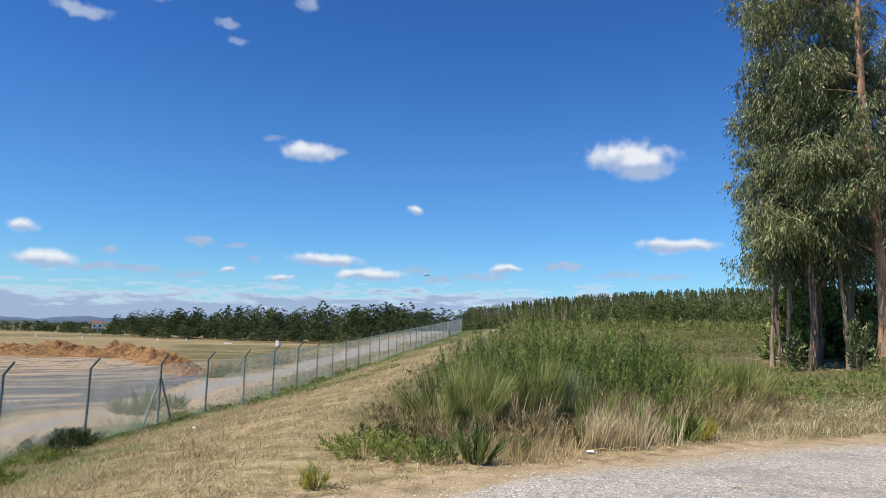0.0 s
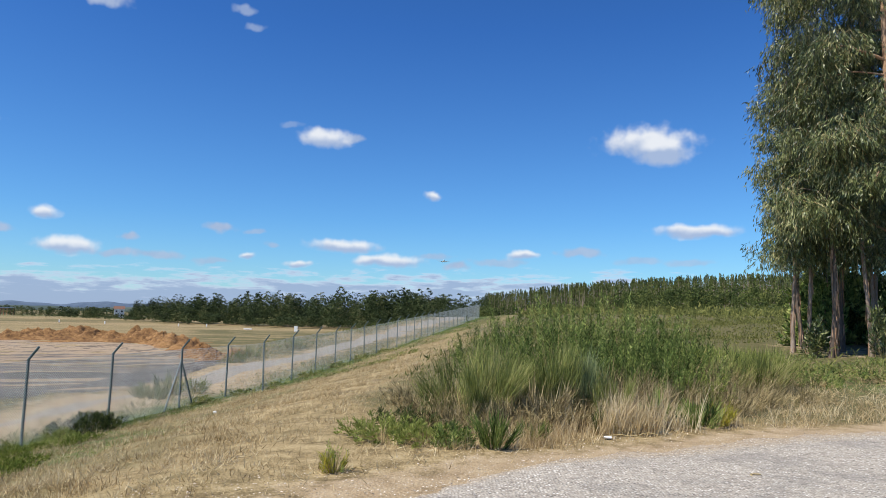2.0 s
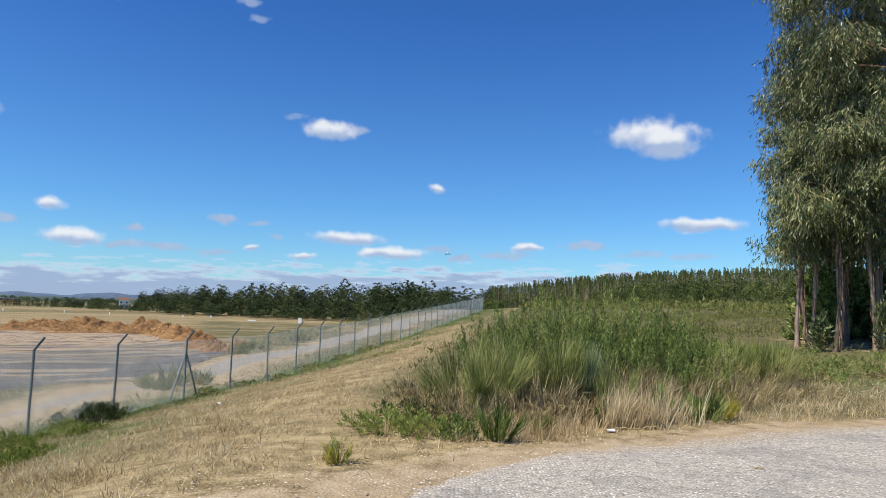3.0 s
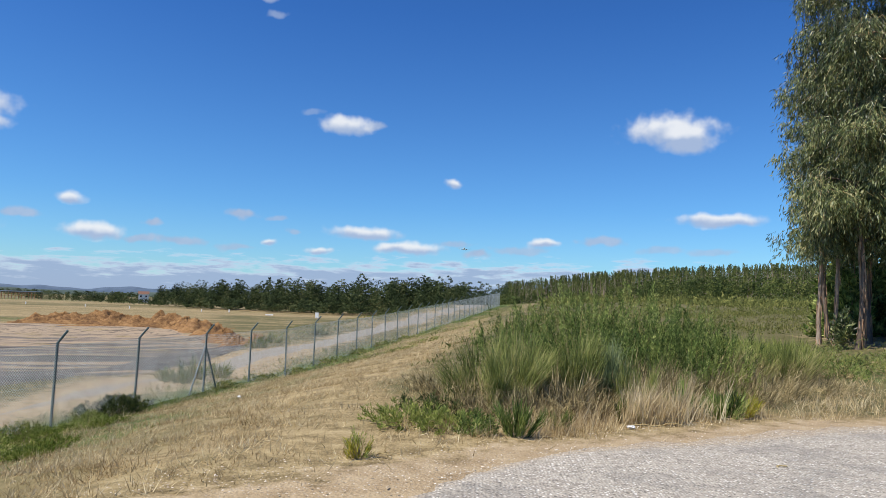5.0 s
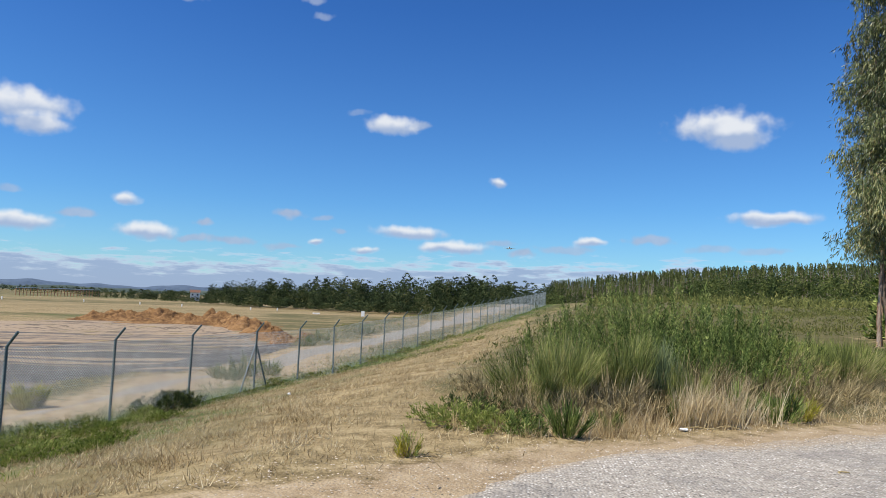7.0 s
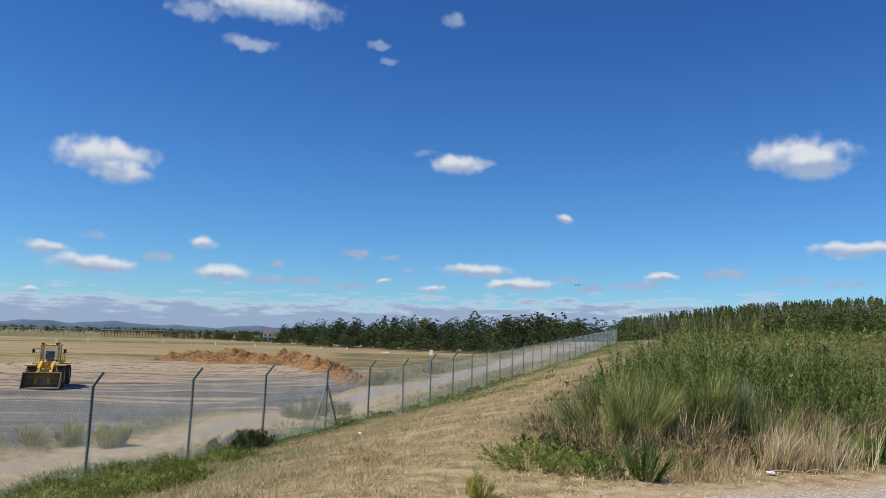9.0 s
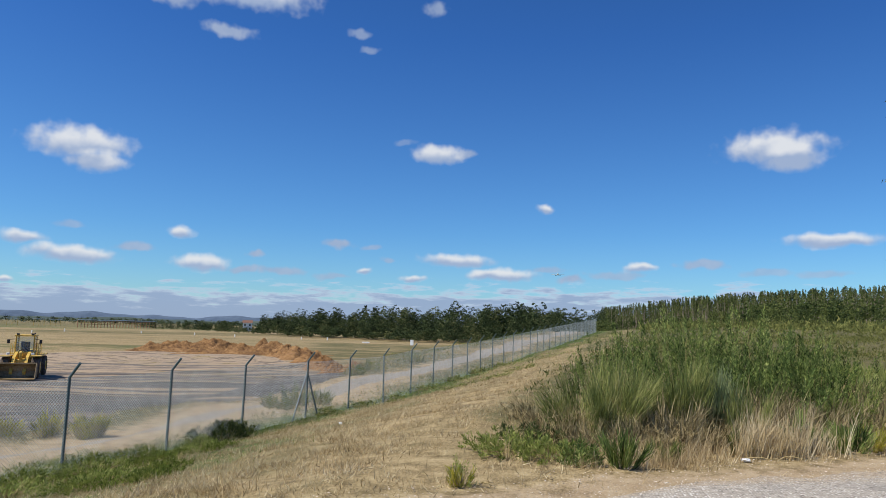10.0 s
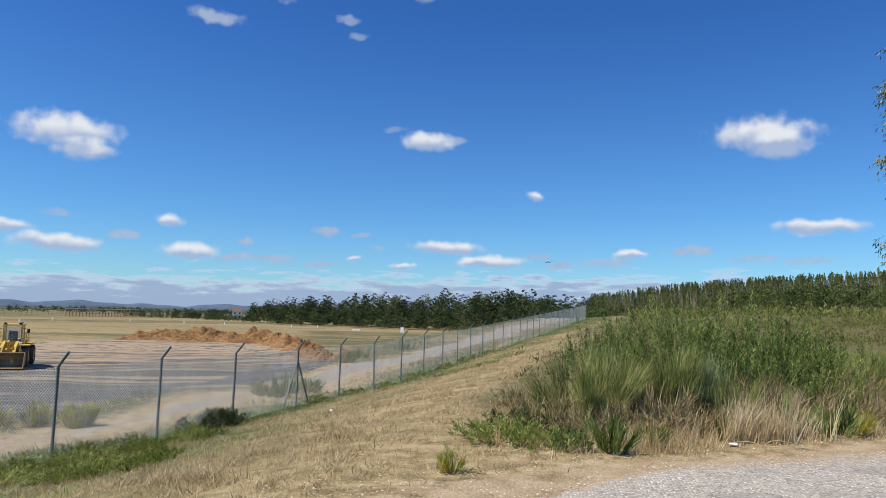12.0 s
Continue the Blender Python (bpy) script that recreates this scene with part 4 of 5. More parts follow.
gorse(-0.45, 9.5, 0.5, 0.30, 2200, 45, WEED, "weed_clump", "low leafy green weeds on bare soil", "weeds at the road's edge", leaf=0.06, category="weed")
gorse(-0.1, 9.25, 0.26, 0.36, 2000, 46, GORSE, "weed_clump", "low dark green weeds on bare soil", "weeds at the road's edge", leaf=0.055, category="weed")
gorse(-0.75, 10.4, 0.5, 0.40, 1800, 57, DARKLEAF, "weed_clump", "low dark green weeds on bare soil", "weeds at the road's edge", leaf=0.06, category="weed")
broom(-1.33, 7.72, 0.12, 0.44, 260, 47, material=YELLOWWEED, dry=0.05, fan=0.9, width=0.009, name="weed_clump", label="single feathery green weed on bare soil", group="weeds at the road's edge", category="weed")
gorse(-1.33, 7.72, 0.16, 0.34, 420, 50, WEED, "weed_clump", "small leafy green weed on bare soil", "weeds at the road's edge", leaf=0.035, category="weed", open_up=1.2)
for gx, gy, gr, gh in [(-9.6, 13.0, 0.8, 0.34), (-8.9, 14.3, 0.6, 0.26), (-9.9, 11.6, 0.8, 0.34), (-8.7, 12.0, 0.7, 0.26), (-8.0, 11.0, 0.6, 0.22), (-9.2, 16.2, 0.6, 0.25), (-10.1, 15.2, 0.7, 0.38), (-9.0, 10.2, 0.8, 0.28), (-7.4, 9.9, 0.6, 0.22),
                       (-10.4, 13.9, 0.6, 0.4), (-8.3, 13.1, 0.5, 0.2), (-7.2, 11.6, 0.45, 0.16), (-6.6, 10.4, 0.4, 0.16), (-10.6, 12.5, 0.7, 0.4), (-9.8, 17.4, 0.5, 0.3), (-8.1, 15.2, 0.4, 0.18)]:
    gorse(gx, gy, gr, gh, 1900, int(-gx * 23 + gy), (GRASS, WEED, WEED, GRASS)[int(gy * 10) % 4], "weed_clump", "low fresh green weeds beside the fence", "plants along the fence", leaf=0.05, category="weed", slim=(0.25, 0.5), plume=9, shoot_len=0.7)
gorse(-9.75, 18.7, 0.85, 0.62, 4200, 48, DARKLEAF, "bramble", "dark green bramble at the foot of the fence", "plants along the fence", leaf=0.07, slim=(0.3, 0.5))
gorse(-10.2, 20.2, 0.6, 0.45, 2600, 49, DARKLEAF, "bramble", "dark green bramble at the foot of the fence", "plants along the fence", leaf=0.07, slim=(0.3, 0.5))
for gx, gy, gr, gh in [(-9.0, 24.5, 0.5, 0.28), (-8.6, 27.5, 0.6, 0.3), (-8.1, 30.5, 0.6, 0.25), (-7.6, 34.0, 0.7, 0.3), (-6.9, 38.5, 0.7, 0.3), (-6.3, 43.0, 0.7, 0.3), (-5.6, 48.0, 0.8, 0.3), (-5.3, 30.5, 0.8, 0.22), (-4.0, 33.5, 0.9, 0.22), (-3.2, 38.0, 0.9, 0.25)]:
    gorse(gx, gy, gr, gh, 1100, int(-gx * 37 + gy), BROOM, "weed_clump", "low olive weeds on the dry bank", "plants along the fence", leaf=0.07, category="weed", slim=(0.2, 0.4), plume=9)
for gx, gy, gr, gh, gn in [(-14.0, 18.8, 0.45, 1.05, 800), (-15.3, 18.7, 0.4, 1.1, 380), (-16.4, 18.3, 0.5, 0.9, 340), (-17.2, 17.6, 0.6, 0.8, 300), (-11.2, 27.3, 0.55, 1.25, 520), (-11.8, 26.6, 0.5, 0.9, 420), (-10.7, 28.3, 0.5, 1.0, 420), (-11.0, 25.6, 0.5, 0.6, 320),
                           (-13.4, 41.5, 0.8, 0.9, 420), (-14.2, 47.0, 0.9, 1.1, 420), (-12.3, 52.0, 0.9, 1.2, 420)]:
    broom(gx, gy, gr, gh, gn, int(-gx * 13), material=YELLOWWEED if gy < 20 else GRASS, dry=0.4, fan=0.7, width=0.022, name="weed_clump", label="yellow-green flowering weeds beside the track", group="weeds beside the track", category="weed")
for gx, gy, gr, gh in [(9.4, 19.5, 1.0, 0.40), (11.2, 20.5, 1.2, 0.45), (10.6, 18.3, 1.0, 0.4), (12.8, 20.6, 1.1, 0.5), (12.2, 18.6, 1.0, 0.4), (9.7, 21.8, 1.0, 0.5), (13.6, 22.2, 1.1, 0.6), (8.6, 18.2, 0.8, 0.4)]:
    gorse(gx, gy, gr, gh, 2800, int(gx * 19), GORSE, "bracken_clump", "low green bracken and bramble under the trees", "undergrowth", leaf=0.055, category="bracken", plume=14)


def clear_of(x, y):
    """No tall grass right in front of the small shrubs at the road's edge."""
    k = 1.0 + 0 * x
    for sx, sy, r in ((0.40, 9.2, 0.30), (3.70, 11.6, 0.45), (2.9, 11.3, 0.12)):
        k = k * step(np.hypot(x - sx, y - sy), r * 0.8, r * 1.3)
    return k


def slope_keep(x, y):
    """Where the short dry grass stands: on the slope, thinner on the bare soil."""
    open_soil = step(road_edge(x, y), -1.2, 0.1) * step(x, -4.5, -2.0)
    under = step(x - fence_x(y), 8.2, 9.5)
    return step(x - fence_x(y), 0.1, 1.0) * (1 - 0.94 * open_soil) * (1 - 0.5 * under) * (road_edge(x, y) < 0.3) * (0.55 + 0.35 * waves(x, y, 2.2, 31) + 0.25 * waves(x, y, 0.7, 32))


meadow("short_dry_grass", (-13, 3), (6.0, 26), 210000, slope_keep, lambda x, y: 0.15 + 0.055 * waves(x, y, 3.0, 33), 0.0095, STRAW, 21, "short dry straw-coloured grass over the slope", splay=0.55, segs=1, clump=0.10)
meadow("short_dry_grass", (-12, 8), (24, 75), 60000, slope_keep, lambda x, y: 0.17 + 0.05 * waves(x, y, 4.0, 44), 0.017, STRAW, 22, "short dry straw-coloured grass over the slope", splay=0.5, segs=1, clump=0.25)
meadow("green_grass", (-14, -4), (5, 24), 50000, lambda x, y: step(x - fence_x(y), 2.6, 0.4) * step(x - fence_x(y), -2.5, -0.5) * 0.9 + 0.55 * step(y, 16, 11) * step(x - fence_x(y), 6.5, 3.0) * (waves(x, y, 1.6, 34) > -0.2) * (x - fence_x(y) > -1),
       lambda x, y: 0.14 + 0.05 * waves(x, y, 2.0, 35), 0.014, GRASS, 23, "fresh green grass and clover along the fence", splay=0.8, segs=1)
meadow("fence_foot_grass", (-13, 6), (14, 105), 40000, lambda x, y: np.exp(-((x - fence_x(y)) / 0.45) ** 2), lambda x, y: 0.26 + 0.08 * waves(x, y, 3.0, 36), 0.022, GRASS, 24, "rank green grass at the foot of the fence", splay=0.6, segs=1)
meadow("tall_dry_grass", (0.2, 9.5), (9.4, 17.0), 38000, lambda x, y: step(-road_edge(x, y), 0.15, 0.6) * step(road_edge(x, y), -2.8, -1.5) * (0.38 + 0.45 * waves(x, y, 1.1, 37)) * clear_of(x, y),
       lambda x, y: (0.20 + 0.22 * step(-road_edge(x, y), 0.5, 1.3) * step(x, 5.2, 4.0)) * (1 + 0.25 * waves(x, y, 0.8, 38)), 0.0075, STRAW, 25, "tall pale dry grass in front of the shrubs", splay=0.22, segs=2)
meadow("tall_dry_grass", (-1.6, 1.5), (9.0, 14.0), 14000, lambda x, y: step(-road_edge(x, y), 0.3, 0.8) * step(x + 0.12 * y, 0.5, 1.2) * 0.7 * clear_of(x, y), lambda x, y: 0.26 + 0.08 * waves(x, y, 0.8, 39), 0.0075, STRAW, 26,
       "tall pale dry grass in front of the shrubs", splay=0.35, segs=2)
meadow("bleached_tall_grass", (2.0, 4.0), (10.6, 12.4), 6000, lambda x, y: step(-road_edge(x, y), 0.35, 0.7) * step(road_edge(x, y), -1.7, -1.1) * (waves(x, y, 0.9, 47) > -0.3) * clear_of(x, y), lambda x, y: 0.72 + 0.15 * waves(x, y, 0.6, 48), 0.009, PALESTRAW, 30,
       "tall bleached dry grass stems in front of the shrubs", splay=0.16, segs=2)
meadow("dry_bank_grass", (5, 18), (10.5, 24), 34000, lambda x, y: step(-road_edge(x, y), 0.1, 0.5) * step(road_edge(x, y), -5.5, -3.5) * 0.9, lambda x, y: 0.26 + 0.08 * waves(x, y, 1.5, 40), 0.009, STRAW, 27,
       "tangled dry grass on the bank under the trees", splay=0.7, segs=2)
meadow("track_side_weeds", (-17, 0), (9, 80), 70000, lambda x, y: step(fence_x(y) - x, 0.2, 0.5) * step(-(fence_x(y) - x), -3.0, -1.6) * (0.5 + 0.5 * waves(x, y, 2.5, 45)), lambda x, y: 0.24 + 0.08 * waves(x, y, 2.0, 46), 0.020, GRASS, 29,
       "green weeds between the fence and the track", splay=0.7, segs=1)
meadow("track_side_grass", (-26, 0), (10, 100), 70000, lambda x, y: step(fence_x(y) - x, 0.4, 1.5) * step(fence_x(y) - x, 12, 9.5) * ((x > -0.325 * y) | (fence_x(y) - x < 7.0)) * (np.abs(fence_x(y) - x - track_at(y)) > 1.3) * 0.9, lambda x, y: 0.20 + 0.06 * waves(x, y, 4.0, 41), 0.022, STRAW, 28,
       "dry and green grass beside the service track", splay=0.6, segs=1)


def scrub(name, xs, ys, count, size, height, material, seed, keep, label):
    """Low mounded scrub over a far stretch of ground, as one mass."""
    rng = np.random.RandomState(seed)
    x, y = rng.uniform(*xs, count), ys[0] + (ys[1] - ys[0]) * rng.uniform(0, 1, count)
    ok = rng.uniform(0, 1, count) < keep(x, y)
    x, y = x[ok], y[ok]
    h = height * np.clip(0.55 + 0.5 * waves(x, y, 5.0, seed) + 0.2 * waves(x, y, 2.0, seed + 1), 0.08, 1.6)
    at = np.stack([x, y, land(x, y) + h * rng.uniform(0.2, 1.0, len(x)) ** 0.6], 1)
    way = rng.normal(size=(len(x), 3)) * 0.7 + [0, 0, 0.8]
    v, f = leaves(at, way, size * rng.uniform(0.6, 1.5, len(x)), size * rng.uniform(0.14, 0.28, len(x)), rng)
    tone = np.repeat(0.7 * waves(x, y, 7.0, seed + 3) + 0.5 * waves(x, y, 2.2, seed + 4), 4)
    tagged(new(name, np_mesh(name, v, f, material, tone=tone)), label, "scrub", kind="stuff")


scrub("heath_scrub", (-2, 45), (18, 60), 75000, 0.16, 0.70, HEATHGREEN, 51, lambda x, y: step(x - fence_x(y), 7.5, 10) * step(np.hypot(x - 13, y - 26), 3, 6) * 0.9, "low green and yellowish heath behind the shrubs")
scrub("heath_scrub", (-2, 110), (60, 190), 45000, 0.50, 1.2, HEATHGREEN, 53, lambda x, y: step(x - fence_x(np.clip(y, 0, 110)), 6.5, 9) * 0.9, "low green and yellowish heath behind the shrubs")
scrub("track_bank_scrub", (-30, 3), (22, 110), 60000, 0.16, 0.45, GRASS, 57, lambda x, y: step(fence_x(y) - x, 6.2, 7.0) * step(-(fence_x(y) - x), -26.0, -16) * (x > -0.325 * y) * (waves(x, y, 3.0, 43) > -0.2) * 0.9, "low green and dry scrub between the track and the yard")
scrub("bank_weeds", (-10, 8), (20, 105), 45000, 0.12, 0.36, BROOM, 55, lambda x, y: step(x - fence_x(y), 0.5, 1.0) * step(-(x - fence_x(y)), -np.where(y > 45, 7.5, 4.0), -2.5) * step(y, 20, 32) * (waves(x, y, 3.0, 42) > -0.15) * 0.8, "low olive weeds on the bank beside the fence")

# ---- eucalyptus trees ----


def eucalyptus(name_seed, height, crown_from, crown_r, leaf_count, lean=(0.0, 0.0), bark=None, trunk_r=0.26, leaf=0.20, long_limbs=()):
    """Trunk, limbs and hanging leaf sprays; returns the thing at the origin."""
    rng = np.random.RandomState(name_seed)
    s = np.linspace(0, 1, 12)
    px = lean[0] * s ** 1.3 * height + 0.17 * np.sin(s * 9 + name_seed)
    py = lean[1] * s ** 1.3 * height + 0.12 * np.cos(s * 6 + name_seed)
    axis = np.stack([px, py, s * height - 0.3], 1)
    flare = trunk_r * (1 - 0.78 * s) * (1 + 0.4 * np.exp(-s * 40))
    trunk = tube(axis, flare, 10)
    limbs, tips = [], []
    count = int(9 + height * 0.75)
    for k, dx, dy, dz in long_limbs:
        p0 = np.array([np.interp(k, s, axis[:, j]) for j in range(3)])
        q = np.linspace(0, 1, 8)[:, None]
        pts = p0 + np.array([dx, dy, dz]) * q + np.array([0, 0, -0.8]) * q ** 3 + rng.normal(size=(8, 3)) * 0.05 * q
        limbs.append(tube(pts, np.linspace(trunk_r * 0.32, 0.015, 8), 6))
        for w in (0.55, 0.66, 0.75, 0.82, 0.88, 0.92, 0.96, 1.0):
            tips.append(pts[0] + (pts[-1] - pts[0]) * w + rng.normal(size=3) * np.array([0.3, 0.3, 0.25]))
    for i in range(count):
        k = crown_from + (1 - crown_from) * (i + rng.uniform(0, 0.8)) / count
        p0 = np.array([np.interp(k, s, axis[:, j]) for j in range(3)])
        a = i * 2.4 + rng.uniform(-0.5, 0.5)
        reach = crown_r * rng.uniform(0.55, 1.1) * (1.05 - 0.55 * max(0, k - 0.55) / 0.45)
        rise = reach * rng.uniform(0.15, 0.8)
        d = np.array([math.cos(a) * reach, math.sin(a) * reach, rise])
        q = np.linspace(0, 1, 6)[:, None]
        pts = p0 + d * q + np.array([0, 0, -0.35 * reach]) * (q ** 2.4) + rng.normal(size=(6, 3)) * 0.06 * q
        limbs.append(tube(pts, np.linspace(trunk_r * 0.30 * (1.2 - k), 0.012, 6), 5))
        for w in (0.5, 0.8, 0.92, 1.0):
            tips.append(pts[0] + (pts[-1] - pts[0]) * w + rng.normal(size=3) * 0.22)
    tips = np.array(tips)
    per_spray = 9
    n = leaf_count // per_spray
    tone = rng.normal(size=len(tips)) * 0.5
    puff = rng.uniform(0.35, 0.75, len(tips))
    own = rng.randint(0, len(tips), n)
    shell = unit(rng.normal(size=(n, 3)) + [0, 0, 0.35])
    c = tips[own] + shell * (puff[own] * rng.uniform(0.35, 1.0, n) ** 0.5)[:, None] * np.array([1.0, 1.0, 0.7])
    spray_way = unit(shell * [0.6, 0.6, 0.2] + rng.normal(size=(n, 3)) * 0.3 + [0, 0, -0.55])
    spray_len = rng.uniform(0.22, 0.60, n)
    twigs = ribbons(c[::2], spray_way[::2], spray_len[::2], np.full(len(c[::2]), 0.014), np.full(len(c[::2]), 0.35), 1, rng)
    pick = np.repeat(np.arange(n), per_spray)
    t = rng.uniform(0.05, 1, len(pick))
    at = c[pick] + spray_way[pick] * (spray_len[pick] * t)[:, None] + rng.normal(size=(len(pick), 3)) * 0.05
    at[:, 2] -= 0.35 * spray_len[pick] * t * t
    way = spray_way[pick] * 0.5 + rng.normal(size=(len(pick), 3)) * 0.38 + [0, 0, -0.7]
    v, f = leaves(at, way, leaf * rng.uniform(0.6, 1.3, len(pick)), leaf * rng.uniform(0.13, 0.21, len(pick)), rng)
    green = (v, f, np.repeat(tone[own][pick], 4))
    ob = empty("eucalyptus_tree", pose(0, 0, 0), "tall eucalyptus with peeling brown bark and drooping grey-green leaves", "tree", "eucalyptus grove")
    part("trunk", trunk, bark or BARK, ob, "peeling orange-brown bark")
    m = 60
    hk = rng.uniform(0.03, 0.45, m)
    ha = rng.uniform(0, 6.283, m)
    hr = np.interp(hk, s, flare)
    hang = np.stack([np.interp(hk, s, axis[:, 0]) + np.cos(ha) * hr, np.interp(hk, s, axis[:, 1]) + np.sin(ha) * hr, np.interp(hk, s, axis[:, 2])], 1)
    strips = ribbons(hang, np.stack([np.cos(ha) * 0.07, np.sin(ha) * 0.07, -np.ones(m)], 1), rng.uniform(0.2, 0.8, m), rng.uniform(0.03, 0.07, m), np.zeros(m), 3, rng)
    tagged(part("bark_strip", strips, BARK, ob, "strips of peeling brown bark"), kind="stuff")
    for limb in limbs:
        part("limb", limb, bark or BARK, ob)
    tagged(part("twig_spray", twigs, TWIG, ob), kind="stuff")
    part("crown", green, EUCLEAF, ob)
    return ob


def stand(tree, x, y, turn=0):
    tree.matrix_world = pose(x, y, float(land(x, y)), 0, 0, turn)
    return tree


first = stand(eucalyptus(31, 12.0, 0.30, 1.12, 24000, (-0.005, 0.0), DARKBARK, 0.085, long_limbs=((0.50, -1.40, 0.2, 0.5), (0.42, -1.30, -0.3, 0.8))), 12.7, 25.3)
second = stand(eucalyptus(32, 22, 0.13, 1.9, 46000, (-0.025, 0.0), BARK, 0.19, long_limbs=((0.565, -3.7, 0.6, 2.1), (0.60, -2.9, -0.6, 2.2), (0.47, -2.4, -0.2, 1.0), (0.62, -3.2, 0.2, 2.0), (0.27, -1.6, -1.5, 0.9), (0.31, -0.5, -1.9, 0.8), (0.35, 0.5, -1.7, 0.6), (0.34, -1.9, -0.9, 0.9))), 14.55, 24.3)
third = stand(eucalyptus(33, 14.5, 0.27, 1.1, 17000, (0.012, 0.0), PALEBARK, 0.075), 13.75, 25.2)
for tree, ex, ey, turn in [(third, 12.75, 27.2, 80), (first, 13.6, 29.5, 140), (third, 15.8, 28.0, 210), (first, 16.6, 26.8, 300), (third, 13.0, 26.0, 30), (first, 14.3, 27.6, 75), (first, 15.2, 31.0, 20), (third, 12.5, 27.6, 190), (third, 14.9, 26.6, 250)]:
    copy_thing(tree, pose(ex, ey, float(land(ex, ey)), 0, 0, turn))

# dense bushes added behind the trunks to block the bright field and darken the gaps
for gx, gy, gr, gh in [(14.7, 30.4, 1.1, 3.0), (16.0, 32.4, 1.5, 5.2), (18.2, 33.6, 1.8, 5.6), (15.7, 31.8, 1.5, 4.2), (16.7, 33.8, 1.8, 5.0), (17.6, 33.0, 1.9, 5.0), (19.0, 31.0, 1.8, 4.5), (16.9, 32.0, 1.6, 4.0), (17.6, 29.5, 1.2, 1.6)]:
    gorse(gx, gy, gr, gh, 2400, int(gx * 21), GORSE, "undergrowth_bush", "dark shaded bush under the eucalyptus trees", "undergrowth", leaf=0.22, category="bush", slim=(0.35, 0.6))

for gx, gy, gr, gh in [(13.85, 24.3, 0.45, 2.2), (15.2, 24.9, 0.55, 2.9), (12.2, 25.6, 0.35, 1.4), (16.1, 26.0, 0.6, 2.4)]:
    gorse(gx, gy, gr, gh, 1100, int(gx * 43), EUCLEAF, "young_eucalyptus", "leafy young eucalyptus sapling under the tall trees", "undergrowth", leaf=0.17, category="sapling", slim=(0.2, 0.34), open_up=0.1)

# ---- far woods ----


def far_tree(rng, kind, leaf_n):
    """Outward-facing leaf clumps of one distant tree one metre high."""
    if kind == "pine":
        n = 16
        ck = np.linspace(0.12, 0.93, n)
        ca = np.arange(n) * 2.4 + rng.uniform(0, 6)
        cr = 0.24 * (1.05 - ck) ** 0.7 * rng.uniform(0.35, 1.1, n)
        c = np.stack([np.cos(ca) * cr, np.sin(ca) * cr, ck], 1)
        lobe = 0.05 + 0.075 * (1 - ck)
        flat = 0.55
    elif kind == "slim":
        k = rng.uniform(0.42, 1, leaf_n) ** 0.9
        r = (0.012 + 0.15 * np.clip(1.0 - k, 0, 0.42) / 0.42) * np.clip((k - 0.36) / 0.12, 0.15, 1) * rng.uniform(0.35, 1.1, leaf_n)
        a = rng.uniform(0, 6.283, leaf_n)
        out = np.stack([np.cos(a), np.sin(a), 0 * a + 0.45], 1)
        at = np.stack([np.cos(a) * r, np.sin(a) * r, k], 1) + rng.normal(size=(leaf_n, 3)) * 0.012
        return cards(at, out + rng.normal(size=(leaf_n, 3)) * 0.35, rng.uniform(0.014, 0.032, leaf_n), rng)
    else:
        n = 15
        d = unit(rng.normal(size=(n, 3)) + [0, 0, 0.15])
        c = d * rng.uniform(0.45, 1.0, n)[:, None] * [0.24, 0.24, 0.36] + [0, 0, 0.50]
        lobe = rng.uniform(0.09, 0.17, n)
        flat = 0.8
    own = rng.choice(len(c), leaf_n, p=lobe ** 2 / np.sum(lobe ** 2))
    out = unit(rng.normal(size=(leaf_n, 3)) + [0, 0, 0.35])
    at = c[own] + out * (lobe[own] * rng.uniform(0.45, 1.08, leaf_n))[:, None] * [1, 1, flat]
    at[:, 2] = np.minimum(at[:, 2], 1.0)
    return cards(at, out + rng.normal(size=(leaf_n, 3)) * 0.4, rng.uniform(0.014, 0.030, leaf_n) * (400 / leaf_n) ** 0.5, rng)


def wood(name, spots, kinds, material, seed, label, leaf_n=420, trunks=False, spread_by=(1.2, 1.9)):
    """A far wood as one mass: trees at (x, y, height)."""
    rng = np.random.RandomState(seed)
    models = [far_tree(rng, k, leaf_n) for k in kinds for _ in range(3)]
    bits, stems, tones = [], [], []
    for x, y, h in spots:
        v, f = models[rng.randint(len(models))]
        a = rng.uniform(0, 6.283)
        wide = h * rng.uniform(*spread_by)
        p = np.stack([(v[:, 0] * math.cos(a) - v[:, 1] * math.sin(a)) * wide + x, (v[:, 0] * math.sin(a) + v[:, 1] * math.cos(a)) * wide + y, v[:, 2] * h], 1)
        z = float(land(x, y))
        p[:, 2] += z
        bits.append((p, f))
        tones.append(np.full(len(p), rng.normal() * 0.8))
        if trunks:
            stems.append(tube([(x, y, z - 0.3), (x + 0.1, y, z + h * 0.5), (x, y + 0.1, z + h * 0.95)], [h * 0.013, h * 0.010, 0.03], 5))
    top = tagged(new(name, np_mesh(name, *join(*bits), material, tone=np.concatenate(tones))), label, "trees", kind="stuff")
    if stems:
        part("trunks", join(*stems), PALEBARK, top, "row of pale slim trunks")


rw = np.random.RandomState(77)


